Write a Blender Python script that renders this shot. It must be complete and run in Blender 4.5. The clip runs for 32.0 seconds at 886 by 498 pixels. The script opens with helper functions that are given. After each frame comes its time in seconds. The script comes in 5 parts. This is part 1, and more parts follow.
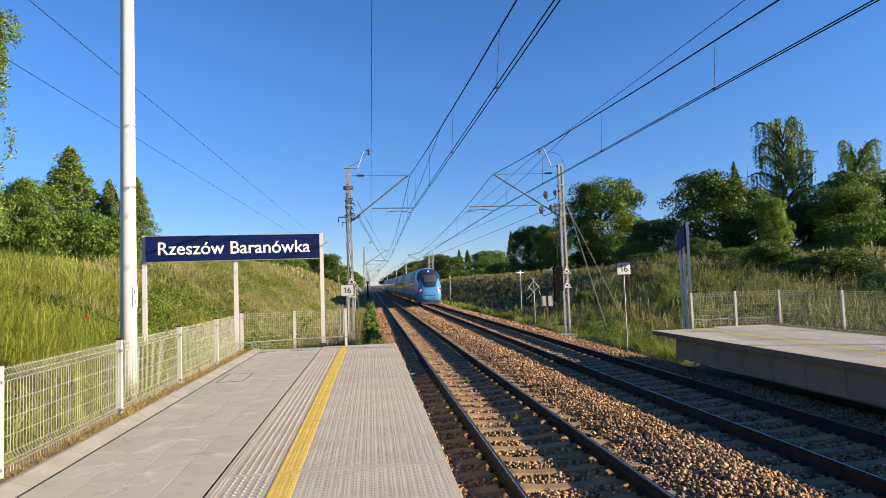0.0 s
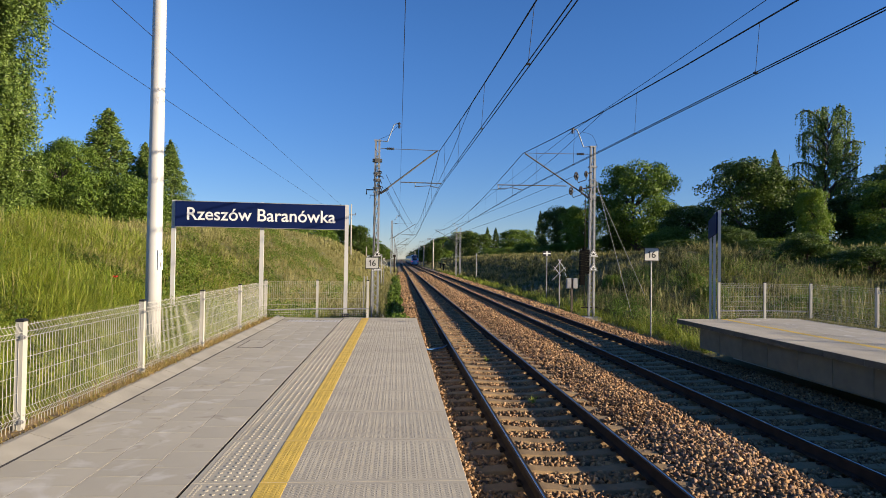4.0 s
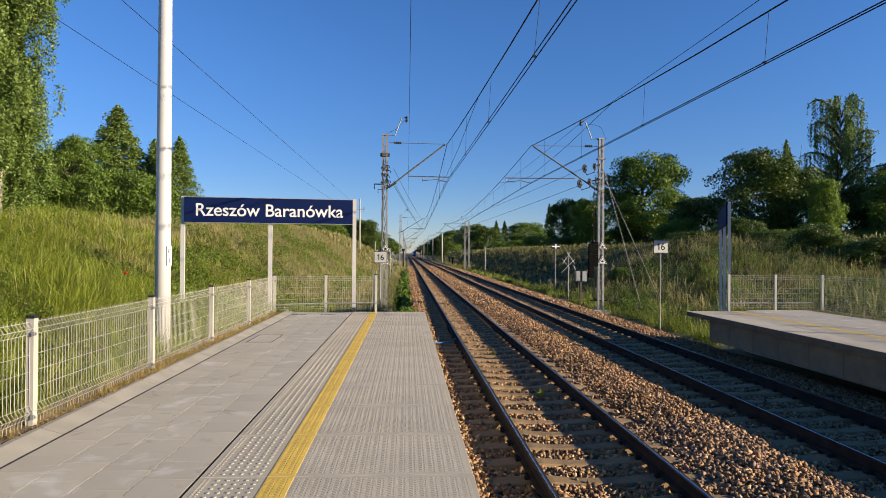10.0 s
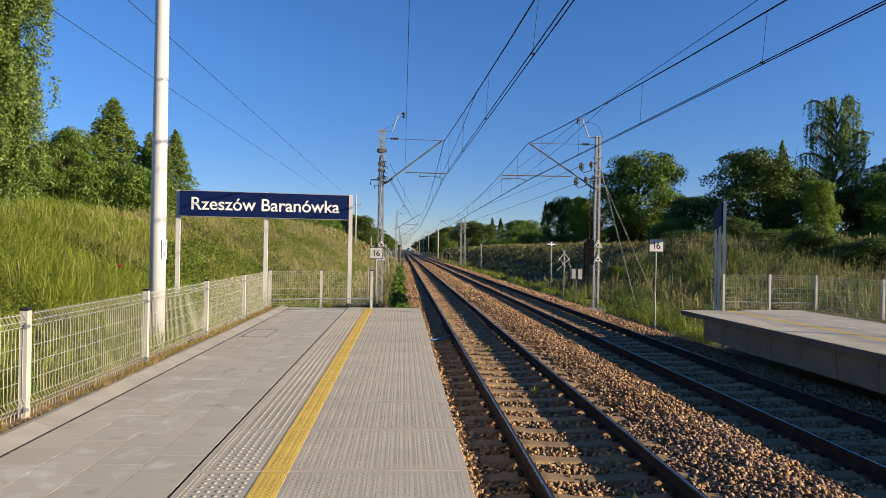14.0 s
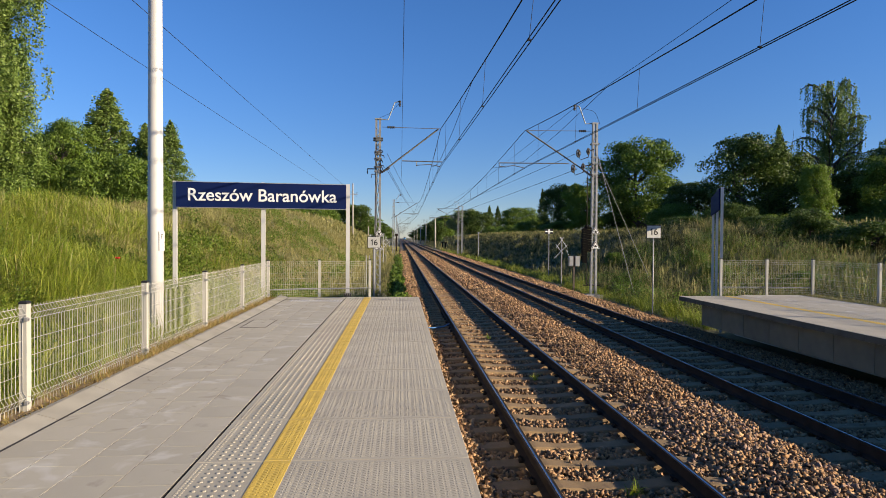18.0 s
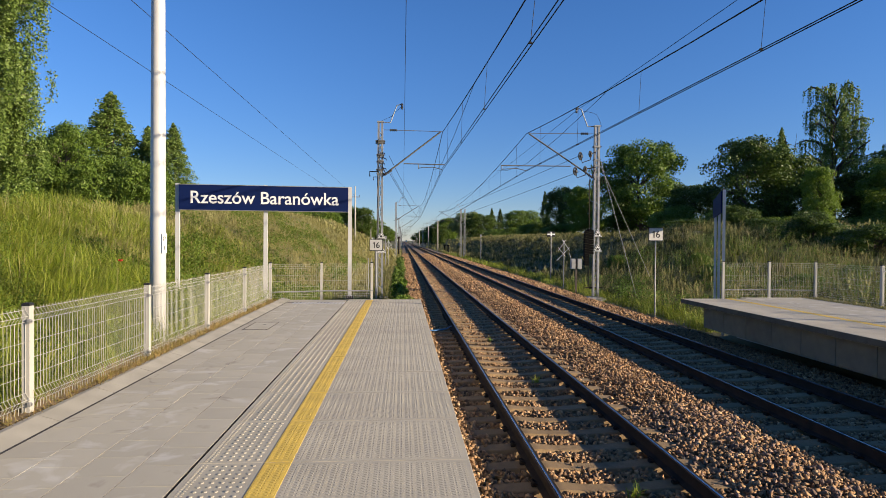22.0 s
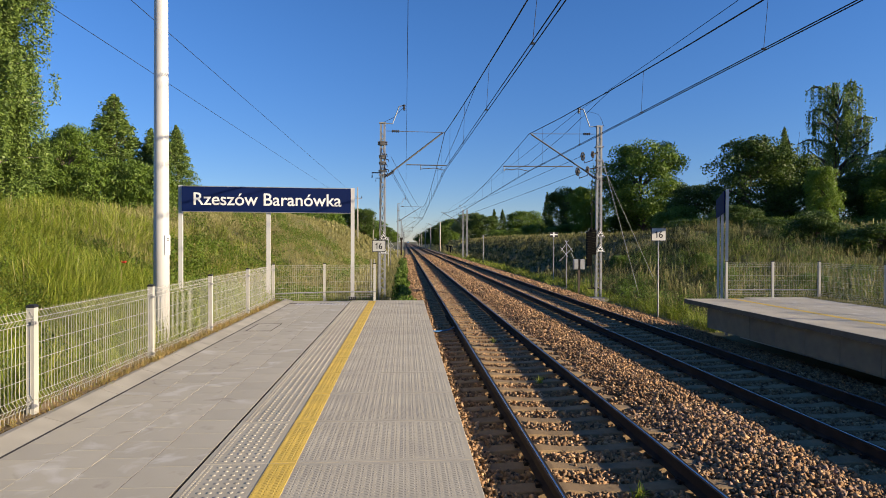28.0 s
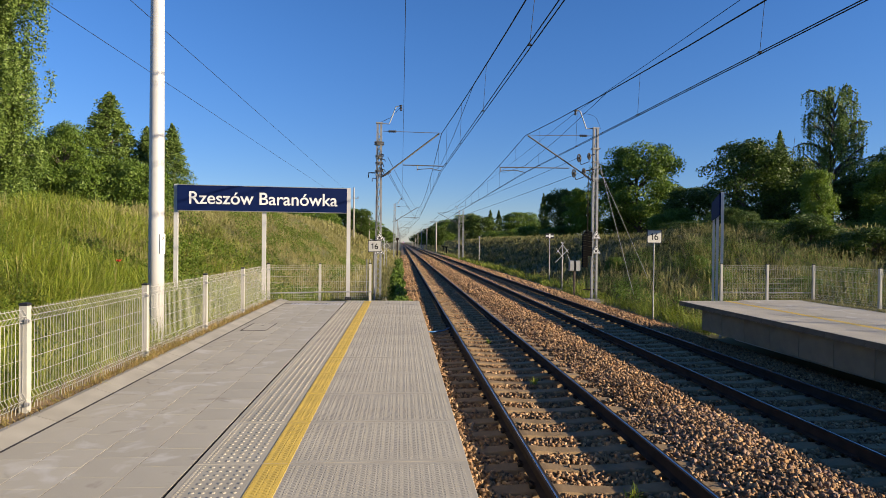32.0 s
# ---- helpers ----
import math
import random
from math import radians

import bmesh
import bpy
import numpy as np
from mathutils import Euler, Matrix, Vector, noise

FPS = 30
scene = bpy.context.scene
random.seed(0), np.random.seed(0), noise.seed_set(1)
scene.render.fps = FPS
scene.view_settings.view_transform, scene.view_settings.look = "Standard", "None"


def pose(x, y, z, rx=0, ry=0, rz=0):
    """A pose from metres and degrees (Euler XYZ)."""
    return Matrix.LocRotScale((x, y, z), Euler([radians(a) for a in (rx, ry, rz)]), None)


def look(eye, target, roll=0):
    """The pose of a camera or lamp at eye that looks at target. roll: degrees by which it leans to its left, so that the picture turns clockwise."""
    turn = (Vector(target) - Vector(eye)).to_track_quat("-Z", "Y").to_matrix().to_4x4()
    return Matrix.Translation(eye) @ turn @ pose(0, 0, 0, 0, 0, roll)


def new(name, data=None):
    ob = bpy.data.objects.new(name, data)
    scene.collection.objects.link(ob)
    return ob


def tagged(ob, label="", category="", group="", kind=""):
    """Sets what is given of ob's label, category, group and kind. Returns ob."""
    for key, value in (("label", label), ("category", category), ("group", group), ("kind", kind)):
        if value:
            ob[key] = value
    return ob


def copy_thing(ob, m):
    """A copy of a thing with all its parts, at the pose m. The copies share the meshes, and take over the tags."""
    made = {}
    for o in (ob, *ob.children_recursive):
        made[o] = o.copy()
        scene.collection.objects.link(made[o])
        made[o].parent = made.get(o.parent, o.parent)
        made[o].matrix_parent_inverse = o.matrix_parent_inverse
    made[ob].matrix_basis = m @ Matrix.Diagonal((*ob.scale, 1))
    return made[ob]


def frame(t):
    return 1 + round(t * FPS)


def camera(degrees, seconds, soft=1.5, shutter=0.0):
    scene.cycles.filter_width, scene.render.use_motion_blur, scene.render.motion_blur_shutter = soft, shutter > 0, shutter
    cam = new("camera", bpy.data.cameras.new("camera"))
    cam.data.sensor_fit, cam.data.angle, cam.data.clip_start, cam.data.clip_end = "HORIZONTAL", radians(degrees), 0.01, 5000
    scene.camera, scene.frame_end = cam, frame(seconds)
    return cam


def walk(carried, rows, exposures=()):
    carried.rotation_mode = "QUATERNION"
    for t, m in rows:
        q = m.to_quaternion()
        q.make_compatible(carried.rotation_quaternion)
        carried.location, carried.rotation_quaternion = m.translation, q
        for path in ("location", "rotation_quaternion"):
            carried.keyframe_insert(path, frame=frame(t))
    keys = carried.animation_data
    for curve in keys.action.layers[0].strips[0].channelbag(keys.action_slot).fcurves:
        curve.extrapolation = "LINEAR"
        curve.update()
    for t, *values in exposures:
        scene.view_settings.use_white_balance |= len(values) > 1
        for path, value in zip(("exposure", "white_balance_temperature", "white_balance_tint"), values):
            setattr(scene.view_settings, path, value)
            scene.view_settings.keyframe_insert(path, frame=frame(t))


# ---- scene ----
SECONDS = 32.0
EXPOSURE = 1.05
cam = camera(72.2, SECONDS, soft=0.4)
PATH = [
    (0, (-0.632, -0.55, 1.577), (-0.393, 1.433, 1.6895), -1.95),
    (0.5, (-0.582, -0.516, 1.579), (-0.371, 1.47, 1.681), 0.2),
    (1, (-0.532, -0.505, 1.591), (-0.351, 1.485, 1.68), -0.6),
    (1.5, (-0.528, -0.503, 1.592), (-0.351, 1.487, 1.68), -0.8),
    (2, (-0.531, -0.504, 1.59), (-0.361, 1.487, 1.671), 0.4),
    (2.5, (-0.538, -0.508, 1.589), (-0.378, 1.485, 1.654), 0.7),
    (3, (-0.521, -0.502, 1.594), (-0.367, 1.491, 1.638), 0.8),
    (3.5, (-0.52, -0.502, 1.594), (-0.37, 1.492, 1.632), 0.9),
    (5.5, (-0.533, -0.503, 1.589), (-0.406, 1.493, 1.615), 0.3),
    (6, (-0.51, -0.499, 1.595), (-0.386, 1.497, 1.619), 0.2),
    (6.5, (-0.514, -0.502, 1.595), (-0.394, 1.495, 1.616), 0.3),
    (7, (-0.51, -0.5, 1.595), (-0.393, 1.497, 1.613), 0.1),
    (7.5, (-0.503, -0.503, 1.598), (-0.387, 1.494, 1.614), 0.1),
    (8, (-0.504, -0.504, 1.596), (-0.39, 1.493, 1.61), 0.4),
    (8.5, (-0.494, -0.501, 1.6), (-0.381, 1.496, 1.613), 0.7),
    (9, (-0.5, -0.505, 1.597), (-0.386, 1.492, 1.61), 0.5),
    (9.5, (-0.489, -0.507, 1.598), (-0.374, 1.49, 1.612), 0.5),
    (10, (-0.49, -0.503, 1.599), (-0.373, 1.493, 1.613), 0.4),
    (10.5, (-0.493, -0.505, 1.597), (-0.375, 1.492, 1.613), 0.7),
    (11, (-0.488, -0.501, 1.598), (-0.367, 1.495, 1.615), 0.8),
    (11.5, (-0.496, -0.503, 1.599), (-0.374, 1.494, 1.614), 0.8),
    (12, (-0.501, -0.503, 1.598), (-0.378, 1.493, 1.61), 1.1),
    (12.5, (-0.493, -0.502, 1.6), (-0.369, 1.494, 1.61), 1.2),
    (13, (-0.492, -0.501, 1.598), (-0.365, 1.495, 1.608), 1.2),
    (13.5, (-0.493, -0.501, 1.598), (-0.365, 1.495, 1.604), 1.3),
    (14, (-0.495, -0.497, 1.597), (-0.364, 1.499, 1.6), 1.0),
    (14.5, (-0.506, -0.495, 1.595), (-0.376, 1.501, 1.593), 0.4),
    (16.5, (-0.491, -0.481, 1.596), (-0.355, 1.514, 1.569), 1.1),
    (17, (-0.497, -0.493, 1.592), (-0.36, 1.502, 1.563), 0.8),
    (17.5, (-0.504, -0.498, 1.597), (-0.364, 1.497, 1.565), 0.7),
    (18, (-0.509, -0.492, 1.6), (-0.369, 1.503, 1.565), 0.4),
    (18.5, (-0.515, -0.491, 1.596), (-0.375, 1.504, 1.557), 0.4),
    (19, (-0.509, -0.485, 1.598), (-0.369, 1.509, 1.557), 0.4),
    (19.5, (-0.512, -0.486, 1.603), (-0.372, 1.508, 1.56), 0.5),
    (20, (-0.513, -0.503, 1.6), (-0.375, 1.492, 1.556), 0.7),
    (20.5, (-0.515, -0.514, 1.595), (-0.38, 1.481, 1.554), 0.9),
    (21, (-0.51, -0.521, 1.594), (-0.376, 1.475, 1.558), 0.7),
    (21.5, (-0.519, -0.515, 1.596), (-0.386, 1.48, 1.566), 0.8),
    (22, (-0.495, -0.51, 1.595), (-0.363, 1.486, 1.569), 0.4),
    (22.5, (-0.507, -0.496, 1.6), (-0.377, 1.5, 1.576), 0.3),
    (23, (-0.493, -0.501, 1.598), (-0.362, 1.494, 1.58), 0.5),
    (23.5, (-0.512, -0.508, 1.596), (-0.382, 1.488, 1.579), 0.3),
    (24, (-0.513, -0.515, 1.596), (-0.383, 1.481, 1.58), 0.7),
    (24.5, (-0.511, -0.515, 1.595), (-0.382, 1.481, 1.577), 0.4),
    (25, (-0.516, -0.507, 1.593), (-0.388, 1.489, 1.573), 0.1),
    (25.5, (-0.514, -0.501, 1.593), (-0.389, 1.495, 1.573), 0.3),
    (27.5, (-0.513, -0.509, 1.598), (-0.388, 1.486, 1.575), 0.1),
    (28, (-0.502, -0.51, 1.592), (-0.378, 1.486, 1.569), 0.2),
    (28.5, (-0.501, -0.512, 1.596), (-0.378, 1.484, 1.573), 0.3),
    (29, (-0.499, -0.511, 1.593), (-0.376, 1.485, 1.57), 0.5),
    (29.5, (-0.501, -0.52, 1.592), (-0.375, 1.476, 1.57), 0.6),
    (30, (-0.492, -0.506, 1.594), (-0.365, 1.489, 1.571), 0.7),
    (30.5, (-0.495, -0.489, 1.598), (-0.366, 1.506, 1.574), 0.6),
    (31, (-0.489, -0.494, 1.594), (-0.358, 1.502, 1.572), 0.6),
    (31.5, (-0.495, -0.496, 1.595), (-0.362, 1.499, 1.574), 0.6),
    (32, (-0.498, -0.507, 1.593), (-0.361, 1.488, 1.572), 0.6),
]
walk(cam, [(t, look(e, g, r)) for t, e, g, r in PATH], [(0, EXPOSURE + 0.32, 7300, 10), (1.2, EXPOSURE + 0.24, 7300, 10), (2.2, EXPOSURE, 7300, 10), (32, EXPOSURE, 7300, 10)])

# ---- light ----
SUN_ELEV = radians(15.3)
SUN_DIR = Vector((0.927 * math.cos(SUN_ELEV), -0.375 * math.cos(SUN_ELEV), math.sin(SUN_ELEV)))
world = bpy.data.worlds.new("sky")
scene.world = world
world.use_nodes = True
wn, wl = world.node_tree.nodes, world.node_tree.links
sky = wn.new("ShaderNodeTexSky")
sky.sky_type = "NISHITA"
sky.sun_disc = False
sky.sun_elevation = SUN_ELEV
sky.sun_rotation = math.atan2(SUN_DIR.x, SUN_DIR.y)
sky.air_density, sky.dust_density, sky.ozone_density = 0.85, 0.0, 4.6
tone = wn.new("ShaderNodeHueSaturation")
tone.inputs["Saturation"].default_value = 1.135
wl.new(sky.outputs[0], tone.inputs["Color"])
tint = wn.new("ShaderNodeMix")
tint.data_type, tint.blend_type = "RGBA", "MULTIPLY"
tint.inputs[0].default_value = 1.0
tint.inputs[7].default_value = (0.98, 0.92, 1.10, 1)
wl.new(tone.outputs[0], tint.inputs[6])
# the clear evening air is a little dimmer towards the horizon all round
coord, axis, rise, dim = wn.new("ShaderNodeTexCoord"), wn.new("ShaderNodeSeparateXYZ"), wn.new("ShaderNodeMapRange"), wn.new("ShaderNodeMix")
wl.new(coord.outputs["Generated"], axis.inputs[0])
rise.interpolation_type = "SMOOTHSTEP"
rise.inputs[1].default_value, rise.inputs[2].default_value, rise.inputs[3].default_value, rise.inputs[4].default_value = -0.05, 0.38, 0.70, 1.03
wl.new(axis.outputs["Z"], rise.inputs[0])
dim.data_type, dim.blend_type = "RGBA", "MULTIPLY"
dim.inputs[0].default_value = 1.0
wl.new(tint.outputs[2], dim.inputs[6])
wl.new(rise.outputs[0], dim.inputs[7])
wl.new(dim.outputs[2], wn["Background"].inputs[0])
wn["Background"].inputs[1].default_value = 0.086
sun = new("sun", bpy.data.lights.new("sun", "SUN"))
sun.data.energy, sun.data.angle, sun.data.color = 5.0, radians(0.53), (1.0, 0.87, 0.70)
sun.matrix_world = look(SUN_DIR * 100, (0, 0, 0))


# ---- mesh helpers ----
class Mesh:
    """Collects vertices and faces of one mesh."""

    def __init__(self):
        self.v, self.f = [], []

    def add(self, verts, faces):
        n = len(self.v)
        self.v += [tuple(p) for p in verts]
        self.f += [tuple(i + n for i in f) for f in faces]
        return self

    def box(self, x0, x1, y0, y1, z0, z1, bevel=0.0):
        b = min(bevel, (x1 - x0) / 2.2, (y1 - y0) / 2.2)
        if b <= 0:
            v = [(x, y, z) for z in (z0, z1) for y in (y0, y1) for x in (x0, x1)]
            return self.add(v, [(0, 2, 3, 1), (4, 5, 7, 6), (0, 1, 5, 4), (1, 3, 7, 5), (3, 2, 6, 7), (2, 0, 4, 6)])
        v = [(x0, y0, z0), (x1, y0, z0), (x1, y1, z0), (x0, y1, z0),
             (x0, y0, z1 - b), (x1, y0, z1 - b), (x1, y1, z1 - b), (x0, y1, z1 - b),
             (x0 + b, y0 + b, z1), (x1 - b, y0 + b, z1), (x1 - b, y1 - b, z1), (x0 + b, y1 - b, z1)]
        f = [(3, 2, 1, 0), (8, 9, 10, 11)]
        for o in (0, 4):
            f += [(o + i, o + (i + 1) % 4, o + 4 + (i + 1) % 4, o + 4 + i) for i in range(4)]
        return self.add(v, f)

    def tube(self, pts, radius, n=8, cap=True):
        """A round bar along points; radius a number or one for each point."""
        pts = [Vector(p) for p in pts]
        rr = radius if isinstance(radius, (list, tuple)) else [radius] * len(pts)
        v, f = [], []
        for i, p in enumerate(pts):
            d = (pts[min(i + 1, len(pts) - 1)] - pts[max(i - 1, 0)]).normalized()
            a = d.cross(Vector((0, 0, 1)) if abs(d.z) < 0.9 else Vector((0, 1, 0))).normalized()
            b = d.cross(a)
            for k in range(n):
                w = 2 * math.pi * k / n
                v.append(p + (a * math.cos(w) + b * math.sin(w)) * rr[i])
        for i in range(len(pts) - 1):
            f += [(i * n + k, i * n + (k + 1) % n, (i + 1) * n + (k + 1) % n, (i + 1) * n + k) for k in range(n)]
        if cap:
            f += [tuple(range(n))[::-1], tuple(range((len(pts) - 1) * n, len(pts) * n))]
        return self.add(v, f)

    def loft(self, rings, cap=True, closed=True):
        """Rings of equal length joined in a row."""
        n = len(rings[0])
        v = [p for r in rings for p in r]
        m = n if closed else n - 1
        f = [(i * n + k, i * n + (k + 1) % n, (i + 1) * n + (k + 1) % n, (i + 1) * n + k) for i in range(len(rings) - 1) for k in range(m)]
        if cap:
            f += [tuple(range(n))[::-1], tuple(range((len(rings) - 1) * n, len(rings) * n))]
        return self.add(v, f)

    def data(self, name, material, smooth=False):
        me = bpy.data.meshes.new(name)
        me.from_pydata(self.v, [], self.f)
        bm = bmesh.new()
        bm.from_mesh(me)
        bmesh.ops.recalc_face_normals(bm, faces=bm.faces)
        bm.to_mesh(me)
        bm.free()
        me.materials.append(material)
        if smooth:
            me.polygons.foreach_set("use_smooth", [True] * len(me.polygons))
        return me


def fast_mesh(name, verts, faces, material, smooth=False):
    """A mesh from numpy arrays of vertices and of triangles or quads."""
    me = bpy.data.meshes.new(name)
    k = faces.shape[1]
    me.vertices.add(len(verts))
    me.vertices.foreach_set("co", np.ascontiguousarray(verts, dtype=np.float32).ravel())
    me.loops.add(faces.size)
    me.loops.foreach_set("vertex_index", np.ascontiguousarray(faces, dtype=np.int32).ravel())
    me.polygons.add(len(faces))
    me.polygons.foreach_set("loop_start", np.arange(0, faces.size, k, dtype=np.int32))
    me.update(calc_edges=True)
    if smooth:
        me.polygons.foreach_set("use_smooth", np.ones(len(faces), dtype=bool))
    me.materials.append(material)
    return me


def part(name, mesh, material, parent, label="", smooth=False):
    """One mesh object under a thing or under a part."""
    me = mesh.data(name, material, smooth) if isinstance(mesh, Mesh) else mesh
    ob = new(name, me)
    ob.parent = parent
    return tagged(ob, label)


def thing(name, label, category, group="", at=(0, 0, 0), rz=0.0):
    ob = new(name)
    ob.empty_display_size = 0.1
    ob.matrix_world = pose(*at, 0, 0, rz)
    return tagged(ob, label, category, group)


# ---- materials ----
def mat(name, color, rough=0.7, metal=0.0, vary=0.15, scale=8.0, bump=0.1, fine=120.0, tint=None, spec=0.5, random_vary=0.0):
    """A surface with stains at one scale and grain at another. tint: a second colour for the stains."""
    m = bpy.data.materials.new(name)
    m.use_nodes = True
    n, l = m.node_tree.nodes, m.node_tree.links
    p = n["Principled BSDF"]
    p.inputs["Roughness"].default_value, p.inputs["Metallic"].default_value = rough, metal
    p.inputs["Specular IOR Level"].default_value = spec
    co = n.new("ShaderNodeTexCoord")
    big, small = n.new("ShaderNodeTexNoise"), n.new("ShaderNodeTexNoise")
    for t, s, d in ((big, scale, 5), (small, fine, 3)):
        t.inputs["Scale"].default_value, t.inputs["Detail"].default_value = s, d
        l.new(co.outputs["Object"], t.inputs["Vector"])
    c2 = tint or tuple(c * (1 - 1.6 * vary) for c in color)
    ramp = n.new("ShaderNodeMix")
    ramp.data_type = "RGBA"
    ramp.inputs[6].default_value, ramp.inputs[7].default_value = (*color, 1), (*c2, 1)
    rng = n.new("ShaderNodeMapRange")
    rng.inputs[1].default_value, rng.inputs[2].default_value = 0.38, 0.68
    l.new(big.outputs["Fac"], rng.inputs[0])
    l.new(rng.outputs[0], ramp.inputs[0])
    hsv = n.new("ShaderNodeHueSaturation")
    l.new(ramp.outputs[2], hsv.inputs["Color"])
    val = n.new("ShaderNodeMapRange")
    val.inputs[3].default_value, val.inputs[4].default_value = 1 - vary, 1 + vary
    l.new(small.outputs["Fac"], val.inputs[0])
    last = val.outputs[0]
    if random_vary:
        info = n.new("ShaderNodeObjectInfo")
        r = n.new("ShaderNodeMapRange")
        r.inputs[3].default_value, r.inputs[4].default_value = 1 - random_vary, 1 + random_vary
        l.new(info.outputs["Random"], r.inputs[0])
        mul = n.new("ShaderNodeMath")
        mul.operation = "MULTIPLY"
        l.new(last, mul.inputs[0])
        l.new(r.outputs[0], mul.inputs[1])
        last = mul.outputs[0]
    l.new(last, hsv.inputs["Value"])
    l.new(hsv.outputs[0], p.inputs["Base Color"])
    if bump:
        b = n.new("ShaderNodeBump")
        b.inputs["Strength"].default_value, b.inputs["Distance"].default_value = bump, 0.01
        l.new(small.outputs["Fac"], b.inputs["Height"])
        l.new(b.outputs[0], p.inputs["Normal"])
    return m


def stain(m, color, scale, low, high, amount):
    """Pale dried stains over a surface."""
    n, l = m.node_tree.nodes, m.node_tree.links
    p = n["Principled BSDF"]
    old = p.inputs["Base Color"].links[0].from_socket
    g, t, r, mix = n.new("ShaderNodeNewGeometry"), n.new("ShaderNodeTexNoise"), n.new("ShaderNodeMapRange"), n.new("ShaderNodeMix")
    t.inputs["Scale"].default_value, t.inputs["Detail"].default_value, t.inputs["Distortion"].default_value = scale, 6, 1.2
    r.inputs[1].default_value, r.inputs[2].default_value, r.inputs[4].default_value = low, high, amount
    mix.data_type = "RGBA"
    mix.inputs[7].default_value = (*color, 1)
    l.new(g.outputs["Position"], t.inputs["Vector"])
    l.new(t.outputs["Fac"], r.inputs[0])
    l.new(r.outputs[0], mix.inputs[0])
    l.new(old, mix.inputs[6])
    l.new(mix.outputs[2], p.inputs["Base Color"])


def island_mat(name, colors, rough=0.7, through_light=0.0, spec=0.3, bump=0.0):
    """A colour drawn for each island of the mesh, for leaves, blades and stones."""
    m = bpy.data.materials.new(name)
    m.use_nodes = True
    n, l = m.node_tree.nodes, m.node_tree.links
    p = n["Principled BSDF"]
    p.inputs["Roughness"].default_value, p.inputs["Specular IOR Level"].default_value = rough, spec
    g = n.new("ShaderNodeNewGeometry")
    ramp = n.new("ShaderNodeValToRGB")
    ramp.color_ramp.interpolation = "LINEAR"
    el = ramp.color_ramp.elements
    for i, c in enumerate(colors):
        e = el[i] if i < 2 else el.new(1.0)
        e.position, e.color = i / (len(colors) - 1), (*c, 1)
    l.new(g.outputs["Random Per Island"], ramp.inputs[0])
    l.new(ramp.outputs[0], p.inputs["Base Color"])
    if bump:
        co, t, b = n.new("ShaderNodeTexCoord"), n.new("ShaderNodeTexNoise"), n.new("ShaderNodeBump")
        t.inputs["Scale"].default_value = 60
        b.inputs["Strength"].default_value, b.inputs["Distance"].default_value = bump, 0.01
        l.new(co.outputs["Object"], t.inputs["Vector"])
        l.new(t.outputs["Fac"], b.inputs["Height"])
        l.new(b.outputs[0], p.inputs["Normal"])
    if through_light:
        tr, mix = n.new("ShaderNodeBsdfTranslucent"), n.new("ShaderNodeMixShader")
        mix.inputs[0].default_value = through_light
        l.new(ramp.outputs[0], tr.inputs["Color"])
        l.new(p.outputs[0], mix.inputs[1])
        l.new(tr.outputs[0], mix.inputs[2])
        l.new(mix.outputs[0], n["Material Output"].inputs[0])
    return m


CONCRETE = mat("concrete", (0.36, 0.335, 0.295), 0.85, vary=0.1, scale=1.3, bump=0.15)
SLAB = mat("slab", (0.415, 0.378, 0.295), 0.85, vary=0.06, scale=1.6, bump=0.14, random_vary=0.06)
EDGE_SLAB = mat("edge_slab", (0.40, 0.362, 0.28), 0.85, vary=0.07, scale=2.0, bump=0.15, random_vary=0.05)
stain(SLAB, (0.55, 0.53, 0.47), 2.1, 0.56, 0.68, 0.6)
stain(SLAB, (0.20, 0.17, 0.13), 3.1, 0.62, 0.72, 0.5)
stain(EDGE_SLAB, (0.28, 0.25, 0.20), 1.3, 0.58, 0.75, 0.35)
YELLOW = mat("yellow_paint", (0.60, 0.41, 0.075), 0.75, vary=0.1, scale=3.0, bump=0.1)
WHITE = mat("white_paint", (0.45, 0.445, 0.435), 0.45, vary=0.04, scale=3.0, bump=0.02)
NAVY = mat("navy_enamel", (0.003, 0.011, 0.06), 0.7, vary=0.05, scale=2.0, bump=0.0, spec=0.1)
STEEL = mat("galvanised_steel", (0.29, 0.295, 0.30), 0.6, 0.4, vary=0.15, scale=6.0)
RUST = mat("rusty_steel", (0.028, 0.021, 0.018), 0.9, 0.0, vary=0.25, scale=5.0, spec=0.2)
RAIL_TOP = mat("polished_steel", (0.42, 0.42, 0.44), 0.25, 1.0, vary=0.06, scale=4.0, bump=0.0)
SLEEPER = mat("weathered_concrete", (0.24, 0.16, 0.08), 0.9, vary=0.2, scale=5.0, bump=0.3, random_vary=0.15)
BLACK = mat("black_plastic", (0.015, 0.015, 0.016), 0.5, vary=0.1)
WIRE = mat("wire_metal", (0.02, 0.02, 0.022), 0.7, 0.0, vary=0.1, spec=0.2)
TUBE = mat("weathered_tube", (0.12, 0.115, 0.108), 0.7, 0.0, vary=0.2, scale=6.0, spec=0.3)
BALLAST = mat("ballast_bed", (0.19, 0.118, 0.066), 0.95, vary=0.35, scale=9.0, bump=1.0, fine=45.0)
EARTH = mat("grassy_earth", (0.085, 0.085, 0.03), 0.95, vary=0.3, scale=0.6, bump=0.5, fine=20.0, tint=(0.11, 0.1, 0.035))
BARK = mat("bark", (0.09, 0.07, 0.055), 0.9, vary=0.3, scale=6.0, bump=0.6, fine=40.0)

